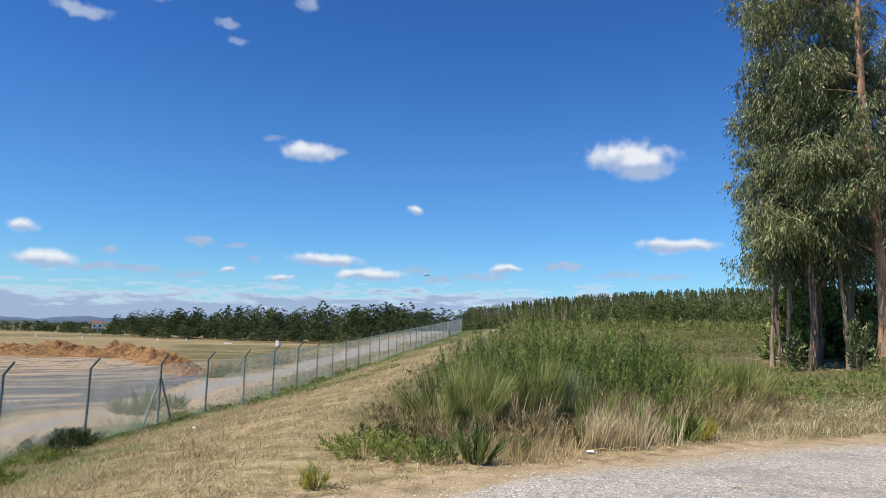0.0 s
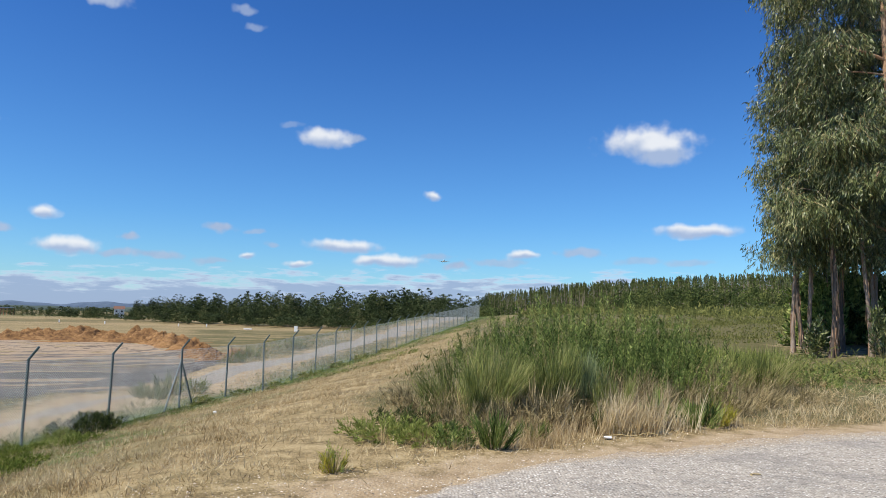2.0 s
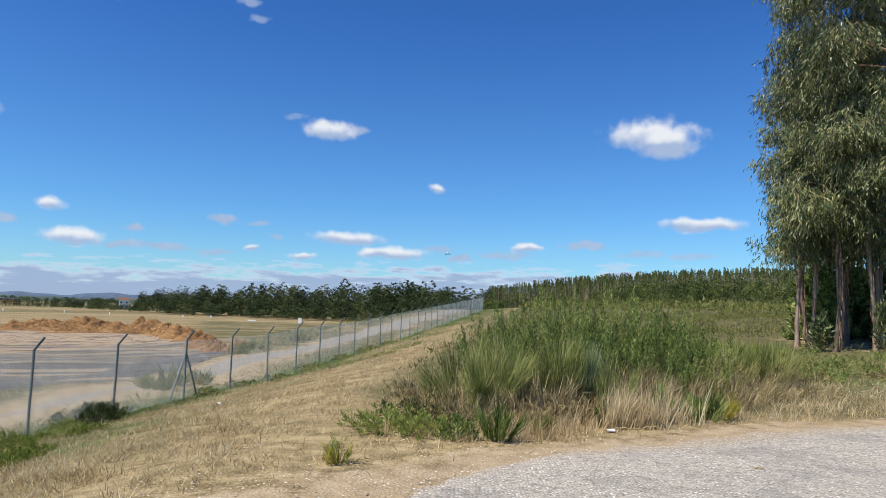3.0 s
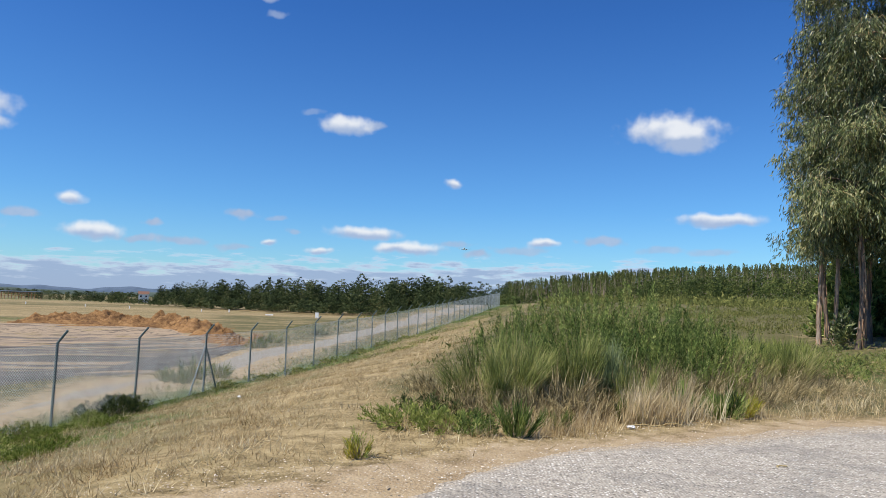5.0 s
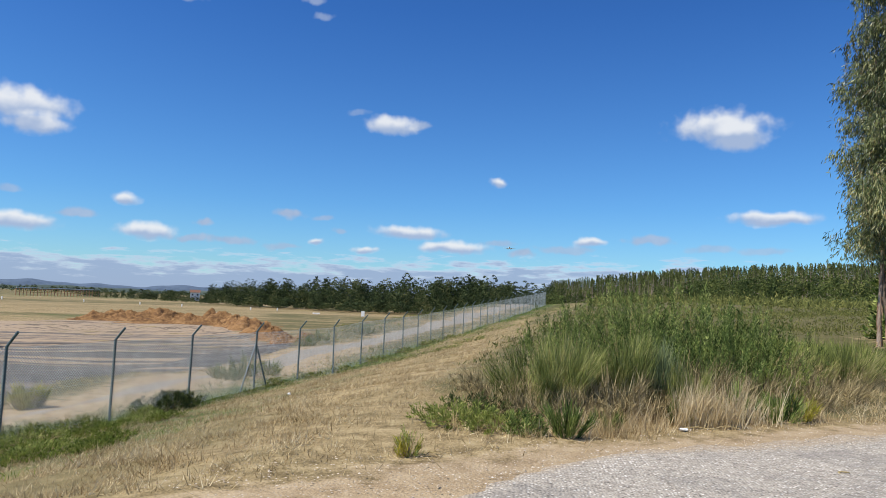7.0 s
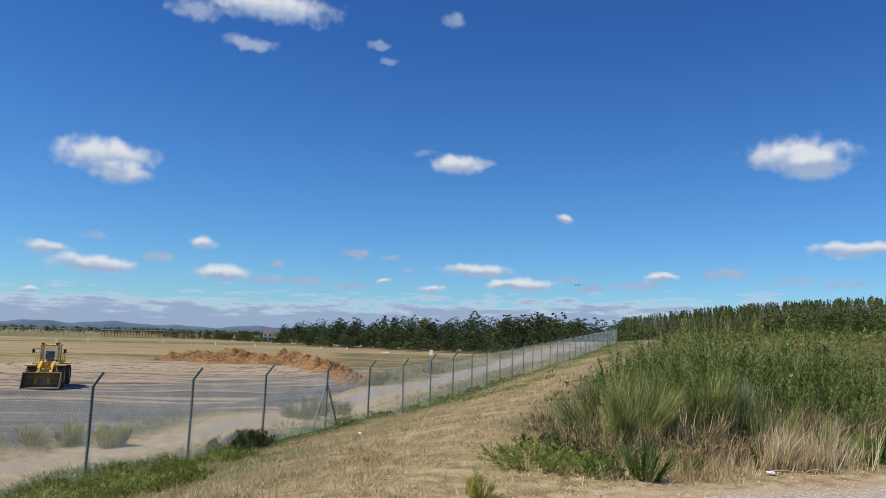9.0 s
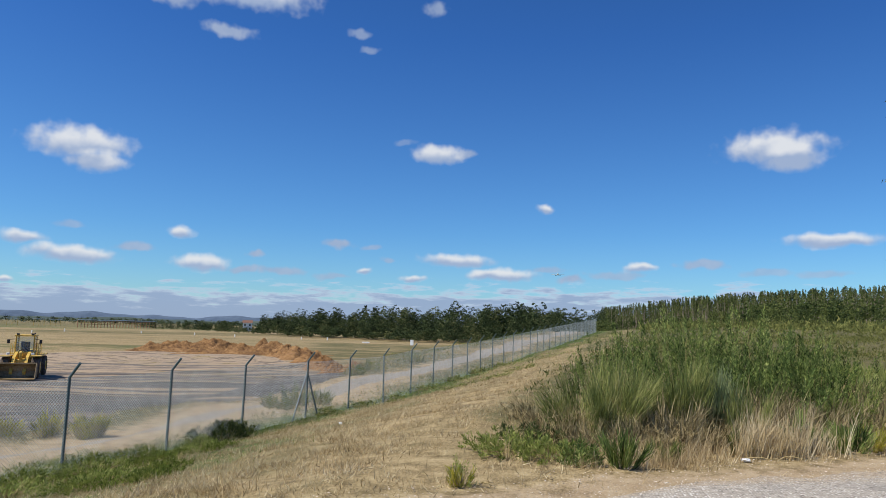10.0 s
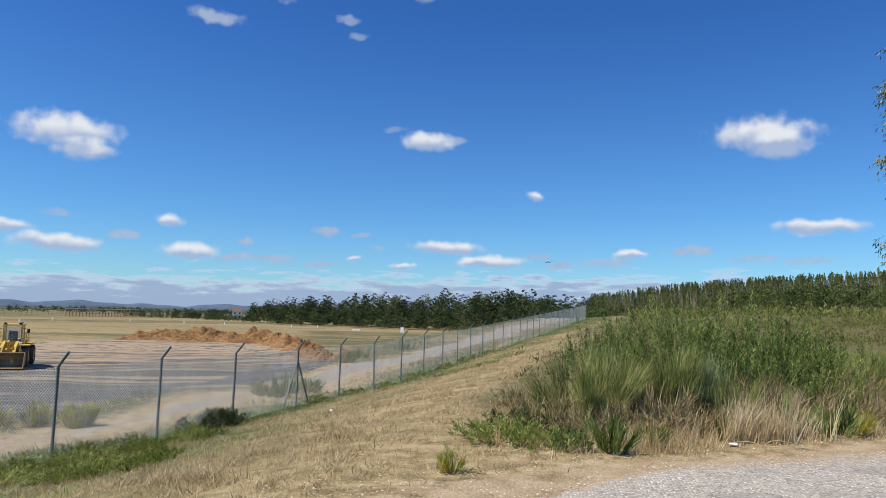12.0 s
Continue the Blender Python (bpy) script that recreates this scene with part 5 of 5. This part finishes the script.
def wood_spots(count, az_range, near, deep, skyline, low=0.62, high=1.0):
    """Trees whose tops keep under a skyline (degrees, slope up from the eye), lower and thicker in front."""
    spots = []
    for _ in range(count):
        az = rw.uniform(*az_range)
        back = rw.uniform(0, 1) ** 0.8
        d = np.interp(az, *near) + deep * back
        x, y = d * math.sin(radians(az)), d * math.cos(radians(az))
        h = EYE + d * np.interp(az, *skyline) - float(land(x, y))
        spots.append((x, y, max(2.5, h * (rw.uniform(low, high) if back > 0.35 else rw.uniform(low * 0.6, low * 1.2)))))
    return spots


LEFT_SKY = ((-34, -29.4, -27.2, -26.7, -25.5, -25.1, -24.4, -21.8, -19.2, -15.6, -14.3, -12, -10.1, -8.9, -6.6, -4, -1.8, -0.9, 0.8, 3), (0.0005, 0.0035, 0.007, -0.002, -0.003, 0.015, 0.019, 0.0245, 0.027, 0.032, 0.0355, 0.031, 0.0425, 0.033, 0.041, 0.0425, 0.043, 0.035, 0.0335, 0.032))
LEFT_NEAR = ((-34, -32, -28, -25, -21.7, -13.7, -8, 3), (600, 540, 430, 365, 310, 265, 258, 255))
wood("mixed_woodland", wood_spots(620, (-34, 2.5), LEFT_NEAR, 60, LEFT_SKY, 0.62, 1.02), ["round", "pine", "round", "pine"], WOODLEAF, 5, "dense dark green mixed woodland beyond the airfield", 420, False, (0.95, 1.4))
RIGHT_SKY = ((1, 2, 5.6, 9.1, 12.6, 15.6, 19.6, 22.8, 34), (0.032, 0.0345, 0.0435, 0.0515, 0.056, 0.0595, 0.0635, 0.0635, 0.061))
RIGHT_NEAR = ((1, 34), (262, 262))
wood("eucalyptus_plantation", wood_spots(1250, (1.5, 33), RIGHT_NEAR, 90, RIGHT_SKY, 0.84, 1.03), ["slim"], HILLLEAF, 6, "plantation of slim eucalyptus on a low hill", 90, True, (0.6, 0.95))
UNDER_SKY = ((1, 2, 5.6, 9.1, 12.6, 15.6, 19.6, 22.8, 34), (0.026, 0.028, 0.034, 0.041, 0.046, 0.050, 0.053, 0.053, 0.051))
wood("plantation_understorey", wood_spots(260, (1.5, 33), ((1, 34), (320, 320)), 30, UNDER_SKY, 0.85, 1.0), ["round"], FOOTLEAF, 10, "dark undergrowth and young trees between the plantation's trunks", 130)
FOOT_SKY = ((1, 4, 8, 10, 12.5, 15, 23, 34), (0.026, 0.024, 0.028, 0.037, 0.047, 0.053, 0.056, 0.054))
wood("hill_foot_trees", wood_spots(420, (1, 33), ((1, 34), (190, 200)), 60, FOOT_SKY, 0.6, 1.02), ["round", "round", "pine"], FOOTLEAF, 7, "rounded green trees and bushes at the foot of the hill", 190, False, (0.8, 1.2))
LOW_SKY = ((-34, -25, -12, 3), (-0.001, -0.002, -0.003, -0.003))
FRONT = ((-34, -32, -28, -25, -21.7, -13.7, -8, 3), (585, 525, 418, 352, 298, 254, 247, 245))
wood("woodland_edge", wood_spots(260, (-31, 2.5), FRONT, 14, LOW_SKY, 0.5, 1.3), ["round"], WOODLEAF, 9, "low bushes along the edge of the woodland", 150)
FAR_SKY = ((-50, -24), (0.0048, 0.0055))
wood("far_hedgerow", wood_spots(240, (-50, -24), ((-50, -33, -24), (1000, 950, 800)), 250, FAR_SKY, 0.6, 1.0), ["round", "round"], WOODLEAF, 8, "distant dark hedgerows and woods beyond the field", 90)

# ---- wheel loader in the yard ----


def make_wheel(parent, x, y, z, r, w):
    tyre = bmesh.new()
    rings = []
    prof = [(-0.5, 0.62), (-0.5, 0.90), (-0.38, 0.985), (0.38, 0.985), (0.5, 0.90), (0.5, 0.62)]
    n = 32
    for i in range(n):
        a = i / n * 2 * math.pi
        k = 1.0 if i % 2 else 0.955
        rings.append([tyre.verts.new((px * w, math.cos(a) * pr * r * (k if pr > 0.95 else 1), math.sin(a) * pr * r * (k if pr > 0.95 else 1))) for px, pr in prof])
    for i in range(n):
        for j in range(len(prof) - 1):
            tyre.faces.new((rings[i][j], rings[i][j + 1], rings[(i + 1) % n][j + 1], rings[(i + 1) % n][j]))
    ob = part("wheel", tyre, RUBBER, parent, "large dusty black tyre with lugs")
    ob.location = (x, y, z)
    rim = bmesh.new()
    for s, d in ((-0.44, 0.10), (0.44, 0.10)):
        bmesh.ops.create_cone(rim, cap_ends=True, segments=24, radius1=0.63 * r, radius2=0.55 * r, depth=d, matrix=pose(s * w * 0.85, 0, 0, 0, 90 if s > 0 else -90, 0))
    rod(rim, (-0.5 * w, 0, 0), (0.5 * w, 0, 0), 0.24 * r, 12)
    part("rim", rim, YELLOW, ob, "yellow wheel rim")


def make_loader(x, y, turn):
    ob = empty("wheel_loader", pose(x, y, float(land(x, y)) + 0.04, 0, 0, turn), "large yellow wheel loader with a lowered bucket in the yard", "wheel loader")
    # it faces its own -y
    for wx in (-1.12, 1.12):
        for wy in (-1.7, 1.75):
            make_wheel(ob, wx, wy, 0.88, 0.88, 0.66)
    b = block(bmesh.new(), (1.45, 3.1, 0.95), pose(0, 2.1, 1.75), 0.10)
    block(b, (1.25, 1.2, 0.55), pose(0, 3.3, 1.35), 0.08)
    block(b, (1.0, 2.4, 0.5), pose(0, 0.6, 1.0), 0.05)
    block(b, (1.1, 1.5, 0.85), pose(0, -1.5, 1.15), 0.08)
    part("body", b, YELLOW, ob)
    grille = bmesh.new()
    for i in range(6):
        block(grille, (1.0, 0.03, 0.05), pose(0, 3.67, 1.45 + i * 0.11))
    part("grille", grille, BLACK, ob, "black rear grille")
    for sx in (-1, 1):
        f = prism(bmesh.new(), [(-0.36, 0), (0.36, 0), (0.36, 0.08), (-0.36, 0.08)], -0.95, 0.95, pose(sx * 1.12, -1.7, 1.80))
        part("mudguard", f, YELLOW, ob)
        f = prism(bmesh.new(), [(-0.36, 0), (0.36, 0), (0.36, 0.08), (-0.36, 0.08)], -1.0, 1.0, pose(sx * 1.08, 1.75, 1.84))
        part("mudguard", f, YELLOW, ob)
    # cab
    cab = bmesh.new()
    block(cab, (1.5, 1.45, 0.55), pose(0, 0.15, 1.85), 0.05)
    block(cab, (1.62, 1.62, 0.14), pose(0, 0.15, 3.50), 0.05)
    for sx in (-0.70, 0.70):
        for sy in (-0.52, 0.82):
            rod(cab, (sx, sy, 2.05), (sx * 0.97, sy, 3.46), 0.055, 6)
    cab_ob = part("cab", cab, YELLOW, ob, "yellow cab with a flat roof")
    for sx in (-0.70, 0.70):
        part("side_window", block(bmesh.new(), (0.012, 1.2, 1.25), pose(sx, 0.15, 2.78)), GLASS, cab_ob, "tinted glass")
    part("windscreen", block(bmesh.new(), (1.3, 0.012, 1.25), pose(0, -0.53, 2.78)), GLASS, cab_ob, "tinted glass")
    part("seat", block(block(bmesh.new(), (0.55, 0.5, 0.16), pose(0, 0.3, 2.25), 0.04), (0.5, 0.14, 0.7), pose(0, 0.55, 2.6), 0.05), BLACK, cab_ob, "black seat")
    for sx in (-0.55, 0.55):
        part("work_lamp", block(bmesh.new(), (0.22, 0.1, 0.14), pose(sx, -0.62, 3.62), 0.02), BLACK, cab_ob, "black work lamp")
    part("exhaust", rod(rod(bmesh.new(), (0.45, 1.3, 2.2), (0.45, 1.3, 3.35), 0.07), (0.45, 1.3, 3.3), (0.45, 1.38, 3.7), 0.05), BLACK, ob, "black exhaust stack")
    part("air_filter", rod(bmesh.new(), (-0.45, 1.4, 2.2), (-0.45, 1.4, 2.95), 0.13, 12), BLACK, ob, "black air filter")
    for sx in (-1, 1):
        rail = bmesh.new()
        xx = sx * 0.98
        for y0 in (-0.9, 0.0, 0.95, 1.8):
            rod(rail, (xx, y0, 1.9), (xx, y0, 2.85), 0.025, 6)
        for zz in (2.4, 2.85):
            rod(rail, (xx, -0.9, zz), (xx, 1.8, zz), 0.025, 6)
        part("handrail", rail, YELLOW, ob, "yellow tube handrail")
        part("mirror", block(rod(bmesh.new(), (sx * 0.75, -0.55, 3.2), (sx * 1.15, -0.75, 3.15), 0.02, 6), (0.22, 0.05, 0.34), pose(sx * 1.2, -0.76, 3.0), 0.02), BLACK, ob, "black mirror")
        ladder = bmesh.new()
        for i in range(4):
            block(ladder, (0.12, 0.4, 0.05), pose(sx * 1.16, 0.1, 0.6 + i * 0.33))
        for yy in (-0.1, 0.3):
            rod(ladder, (sx * 1.16, yy, 0.5), (sx * 1.1, yy, 1.8), 0.025, 6)
        part("ladder", ladder, BLACK, ob, "black steps")
        # lift arm, bent down to the bucket
        arm = prism(bmesh.new(), [(-1.1, 1.95), (-0.75, 2.15), (0.55, 1.75), (1.65, 0.62), (1.45, 0.36), (0.35, 1.30), (-0.9, 1.70)], -0.11, 0.11, pose(sx * 0.48, -1.75, 0, 0, 0, -90))
        part("lift_arm", arm, YELLOW, ob)
        part("lift_cylinder", rod(rod(bmesh.new(), (sx * 0.48, -1.1, 1.0), (sx * 0.48, -2.0, 1.35), 0.09), (sx * 0.48, -1.9, 1.3), (sx * 0.48, -2.5, 1.45), 0.05), WORN, ob, "steel cylinder")
        part("headlamp", block(bmesh.new(), (0.24, 0.12, 0.2), pose(sx * 0.9, -2.45, 2.02), 0.03), WHITE, ob, "white headlamp")
    part("tilt_link", rod(block(bmesh.new(), (0.18, 0.3, 1.0), pose(0, -2.2, 1.75, 25), 0.03), (0, -1.4, 1.9), (0, -2.3, 2.15), 0.08), YELLOW, ob)
    # bucket: bent shell, open to the front
    shell = [(0.0, 1.28), (0.30, 1.30), (0.62, 1.05), (0.72, 0.60), (0.55, 0.20), (0.20, 0.04), (-0.75, 0.0)]
    inner = [(x - 0.06 if 0 < i else x, z + (0.05 if z < 1.0 else -0.05)) for i, (x, z) in enumerate(shell)]
    bk = prism(bmesh.new(), [(q, z) for q, z in shell] + [(q, z) for q, z in inner[::-1]], -1.42, 1.42, pose(0, -3.75, 0.05, 0, 0, 90))
    for sx in (-1.42, 1.37):
        prism(bk, [(0.0, 1.28), (0.30, 1.30), (0.62, 1.05), (0.72, 0.60), (0.55, 0.20), (0.20, 0.04), (-0.75, 0.0), (-0.4, 0.5)], sx, sx + 0.05, pose(0, -3.75, 0.05, 0, 0, 90))
    bucket = part("bucket", bk, WORN, ob, "worn earth-stained steel bucket")
    bucket.rotation_euler = (0, 0, 0)
    return ob


make_loader(-47.0, 54.25, 33)

# ---- airfield: markers, antenna frame, house, hills, aircraft ----


def make_marker(x, y, w, h, label):
    z = float(land(x, y))
    ob = empty("marker_board", pose(x, y, z), label, "marker board", "airfield markers")
    part("board", block(bmesh.new(), (w, 0.12, h), pose(0, 0, h / 2 + 0.15), 0.02), WHITE, ob)
    part("foot", block(bmesh.new(), (w * 0.5, 0.3, 0.3), pose(0, 0, 0.1), 0.02), STONE, ob)


def polar(az, d):
    return d * math.sin(radians(az)), d * math.cos(radians(az))


make_marker(*polar(-13.37, 205), 0.95, 1.5, "white rectangular marker board standing in the field")
for az, d, w, h in [(-17.0, 225, 2.4, 0.35), (-24.4, 190, 2.6, 0.35), (-38.6, 330, 0.5, 1.2), (-33.6, 330, 0.5, 1.0), (-29.9, 300, 0.4, 1.0), (-27.0, 280, 0.4, 1.0), (-40.6, 280, 0.4, 1.1), (-20.0, 250, 0.4, 0.9), (-22.0, 260, 0.4, 0.9)]:
    make_marker(*polar(az, d), w, h, "small white airfield marker in the dry grass")


def make_antenna_frame():
    """A long frame of red-orange lattice masts with a pale beam."""
    (x0, y0), (x1, y1) = polar(-37.8, 560), polar(-32.7, 600)
    z = float(land(x0, y0))
    ob = empty("antenna_array", pose(x0, y0, z), "long red-orange lattice antenna frame with a white beam", "antenna array")
    dx, dy = x1 - x0, y1 - y0
    n = 26
    for i in range(n):
        k = i / (n - 1)
        m = block(bmesh.new(), (0.38, 0.38, 5.0), pose(dx * k, dy * k, 2.5))
        part("mast", m, RED, ob)
    angle = math.degrees(math.atan2(dy, dx))
    length = math.hypot(dx, dy)
    part("beam", block(bmesh.new(), (length, 0.5, 0.5), pose(dx / 2, dy / 2, 5.5, 0, 0, angle)), WHITE, ob, "white painted beam")
    for h in (2.4, 3.5, 4.6):
        part("rail", block(bmesh.new(), (length, 0.3, 0.28), pose(dx / 2, dy / 2, h, 0, 0, angle)), RED if h > 4 else YELLOW, ob)


make_antenna_frame()
for az in (-43.2, -41.8, -40.2, -39.2):
    lx, ly = polar(az, 640)
    lo = empty("approach_light_bar", pose(lx, ly, float(land(lx, ly))), "low yellowish approach light bar on posts", "light bar", "approach lights")
    part("bar", block(bmesh.new(), (9, 0.4, 0.4), pose(0, 0, 5.4, 0, 0, -az)), WHITE, lo)
    for k in (-3.5, 0, 3.5):
        part("support", rod(bmesh.new(), (k * math.cos(radians(az)), -k * math.sin(radians(az)), 0), (k * math.cos(radians(az)), -k * math.sin(radians(az)), 5.4), 0.15, 6), YELLOW, lo)


def make_house():
    x, y = polar(-26.1, 570)
    z = float(land(x, y))
    ob = empty("house", pose(x, y, z + 0.0, 0, 0, 26), "white-walled country house with a red tiled roof among trees", "house")
    part("wall", block(bmesh.new(), (6.8, 6.6, 6.3), pose(0, 0, 3.15)), WHITE, ob, "white rendered wall")
    roof = prism(bmesh.new(), [(-3.9, 6.2), (3.9, 6.2), (0, 8.2)], -3.8, 3.8, pose(0, 0, 0, 0, 0, 90))
    part("roof", roof, TILES, ob, "red tiled roof")
    for wx in (-1.8, 1.8):
        for wz in (1.7, 4.5):
            part("window", block(bmesh.new(), (1.2, 0.1, 1.3), pose(wx, -3.33, wz)), BLACK, ob, "dark window")
    return ob


make_house()


def make_hills():
    # the blue haze of distance is painted into the far hills' base colour
    hill = surface("haze_painted_far_hills", [(0.0, (0.055, 0.085, 0.13)), (0.5, (0.085, 0.125, 0.185)), (1.0, (0.12, 0.165, 0.225))], scale=0.004, fine=0.03, bump=0)
    near = surface("far_green_land", [(0.0, (0.035, 0.055, 0.05)), (0.5, (0.06, 0.085, 0.07)), (1.0, (0.10, 0.12, 0.09))], scale=0.006, fine=0.05, bump=0)
    for name, d, base, amp, mat, seed, label in (("far_hills", 4150, 36, 11, hill, 3, "distant hills on the horizon with blue haze painted into their colour"), ("middle_hills", 2600, 10, 4, near, 8, "distant dark green rising land before the hills")):
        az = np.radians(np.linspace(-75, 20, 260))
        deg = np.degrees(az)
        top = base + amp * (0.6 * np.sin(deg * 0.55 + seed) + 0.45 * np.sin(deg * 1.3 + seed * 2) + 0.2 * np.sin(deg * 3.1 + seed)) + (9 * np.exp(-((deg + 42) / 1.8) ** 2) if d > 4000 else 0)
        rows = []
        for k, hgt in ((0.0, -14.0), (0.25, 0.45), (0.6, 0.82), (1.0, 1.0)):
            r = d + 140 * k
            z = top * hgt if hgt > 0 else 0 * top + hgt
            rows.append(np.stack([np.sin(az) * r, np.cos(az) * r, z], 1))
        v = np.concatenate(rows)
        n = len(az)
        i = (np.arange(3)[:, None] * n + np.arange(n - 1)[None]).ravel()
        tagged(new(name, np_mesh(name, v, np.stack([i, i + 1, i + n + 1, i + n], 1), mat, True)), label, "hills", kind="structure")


make_hills()


def make_aircraft():
    x, y = polar(-1.9, 1500)
    ob = empty("aircraft", pose(x, y, EYE + 1500 * 0.078, -3, 0, 4), "small white airliner approaching low over the woods", "aircraft")
    s = np.linspace(0, 1, 14)
    body = tube(np.stack([0 * s, -14 + 28 * s, 0.8 * s ** 3], 1), 1.6 * np.clip(np.sin(np.clip(s * 1.05 + 0.03, 0, 1) * math.pi), 0.06, 1) ** 0.45, 14)
    part("fuselage", body, WHITE, ob)
    for sx in (-1, 1):
        w = bmesh.new()
        vs = [w.verts.new(c) for c in [(0, -2.5, -0.7), (sx * 13.5, 2.2, 0.5), (sx * 13.5, 3.6, 0.5), (0, 3.0, -0.7), (0, -2.5, -1.1), (sx * 13.5, 2.2, 0.35), (sx * 13.5, 3.6, 0.35), (0, 3.0, -1.1)]]
        for q in ((0, 1, 2, 3), (7, 6, 5, 4), (0, 4, 5, 1), (1, 5, 6, 2), (2, 6, 7, 3)):
            w.faces.new([vs[i] for i in q])
        bmesh.ops.recalc_face_normals(w, faces=w.faces)
        part("wing", w, WHITE, ob)
        part("engine", rod(bmesh.new(), (sx * 4.6, -3.0, -1.7), (sx * 4.6, 0.6, -1.6), 0.8, 14), BLACK, ob, "dark engine")
        part("tailplane", block(bmesh.new(), (4.6, 1.6, 0.15), pose(sx * 2.4, 12.8, 1.2), 0.03), WHITE, ob)
        part("main_gear", rod(bmesh.new(), (sx * 2.2, 1.2, -0.9), (sx * 2.2, 1.2, -3.0), 0.35, 8), BLACK, ob, "dark landing gear")
    part("fin", prism(bmesh.new(), [(10.5, 1.0), (13.6, 5.4), (14.6, 5.4), (13.9, 1.0)], -0.12, 0.12, pose(0, 0, 0, 0, 0, 90)), WHITE, ob)
    part("nose_gear", rod(bmesh.new(), (0, -10, -1.0), (0, -10, -3.0), 0.25, 8), BLACK, ob, "dark landing gear")


make_aircraft()

# ---- small things on the ground ----
lx, ly = 2.06, 10.28
crumpled = bmesh.new()
bmesh.ops.create_icosphere(crumpled, subdivisions=3, radius=0.5)
for vv in crumpled.verts:
    k = 1 + 0.45 * noise.noise(vv.co * 3.1) + 0.2 * noise.noise(vv.co * 8)
    vv.co = Vector((vv.co.x * 0.13 * k, vv.co.y * 0.09 * k, vv.co.z * 0.04 * k))
thing("litter", crumpled, WHITE, pose(lx, ly, float(land(lx, ly)) + 0.03, 0, 0, 15), "crumpled scrap of white paper in dry grass", "litter")
px, py = -5.55, 16.2
scrap = bmesh.new()
bmesh.ops.create_icosphere(scrap, subdivisions=2, radius=0.5)
for vv in scrap.verts:
    k = 1 + 0.5 * noise.noise(vv.co * 2.7)
    vv.co = Vector((vv.co.x * 0.09 * k, vv.co.y * 0.07 * k, vv.co.z * 0.06 * k))
thing("litter", scrap, WHITE, pose(px, py, float(land(px, py)) + 0.05), "small pale scrap lying in dry grass on the slope", "litter")
rt = np.random.RandomState(91)
for tx, ty, tl, ta in [(2.35, 10.35, 0.55, -12), (2.75, 10.5, 0.45, 8), (-1.05, 7.72, 0.16, -5), (3.2, 8.0, 0.14, 40)]:
    q = np.linspace(0, 1, 7)
    pts = np.stack([(q - 0.5) * tl, 0.04 * np.sin(q * 7), 0.012 + 0.02 * np.sin(q * 3.1)], 1) + rt.normal(size=(7, 3)) * 0.006
    thing("twig", tube(pts, np.linspace(0.010, 0.004, 7), 6), TWIG, pose(tx, ty, float(land(tx, ty)) + 0.02, 0, 0, ta), "dry brown fallen twig on bare soil", "twig", "fallen twigs")


def stones(name, count, xs, ys, keep, size, material, seed, label):
    rng = np.random.RandomState(seed)
    x, y = rng.uniform(*xs, count), rng.uniform(*ys, count)
    ok = keep(x, y)
    x, y = x[ok], y[ok]
    n = len(x)
    base = np.array([(1, 0, 0), (0.3, 0.95, 0), (-0.8, 0.6, 0), (-0.8, -0.6, 0), (0.3, -0.95, 0), (0, 0, 0.8)])
    s = size * rng.uniform(0.4, 1.0, n) ** 1.5
    a = rng.uniform(0, 6.283, n)
    j = base[None] * (1 + 0.35 * rng.normal(size=(n, 6, 3)))
    vx = (j[..., 0] * np.cos(a)[:, None] - j[..., 1] * np.sin(a)[:, None]) * s[:, None] + x[:, None]
    vy = (j[..., 0] * np.sin(a)[:, None] + j[..., 1] * np.cos(a)[:, None]) * s[:, None] + y[:, None]
    vz = j[..., 2] * s[:, None] * 0.8 + (land(x, y) + 0.022)[:, None]
    v = np.stack([vx, vy, vz], -1).reshape(-1, 3)
    tri = np.array([(0, 1, 5), (1, 2, 5), (2, 3, 5), (3, 4, 5), (4, 0, 5)])
    f = (np.arange(n)[:, None, None] * 6 + tri[None]).reshape(-1, 3)
    tagged(new(name, np_mesh(name, v, f, material)), label, "gravel", kind="stuff")


CHIPS = surface("stone_chips", [(0.0, (0.16, 0.145, 0.125)), (0.5, (0.38, 0.35, 0.30)), (1.0, (0.70, 0.67, 0.61))], scale=1.0, fine=20, island=1.3, bump=0)
SOILSTONE = surface("soil_stones", [(0.0, (0.24, 0.18, 0.12)), (0.5, (0.42, 0.34, 0.25)), (1.0, (0.66, 0.58, 0.48))], scale=1.0, fine=20, island=1.2, bump=0)
stones("loose_chippings", 14000, (-0.5, 9), (6, 12.5), lambda x, y: road_edge(x, y) - 0.9 * step(-x, -1.2, 1.5) > 0.35, 0.011, CHIPS, 61, "loose pale stone chippings on the road")
stones("soil_pebbles", 9000, (-6, 6), (6, 12.5), lambda x, y: (road_edge(x, y) > -0.9) & (road_edge(x, y) < 1.8) & (x > -3.5), 0.013, SOILSTONE, 62, "small brown pebbles on bare soil")
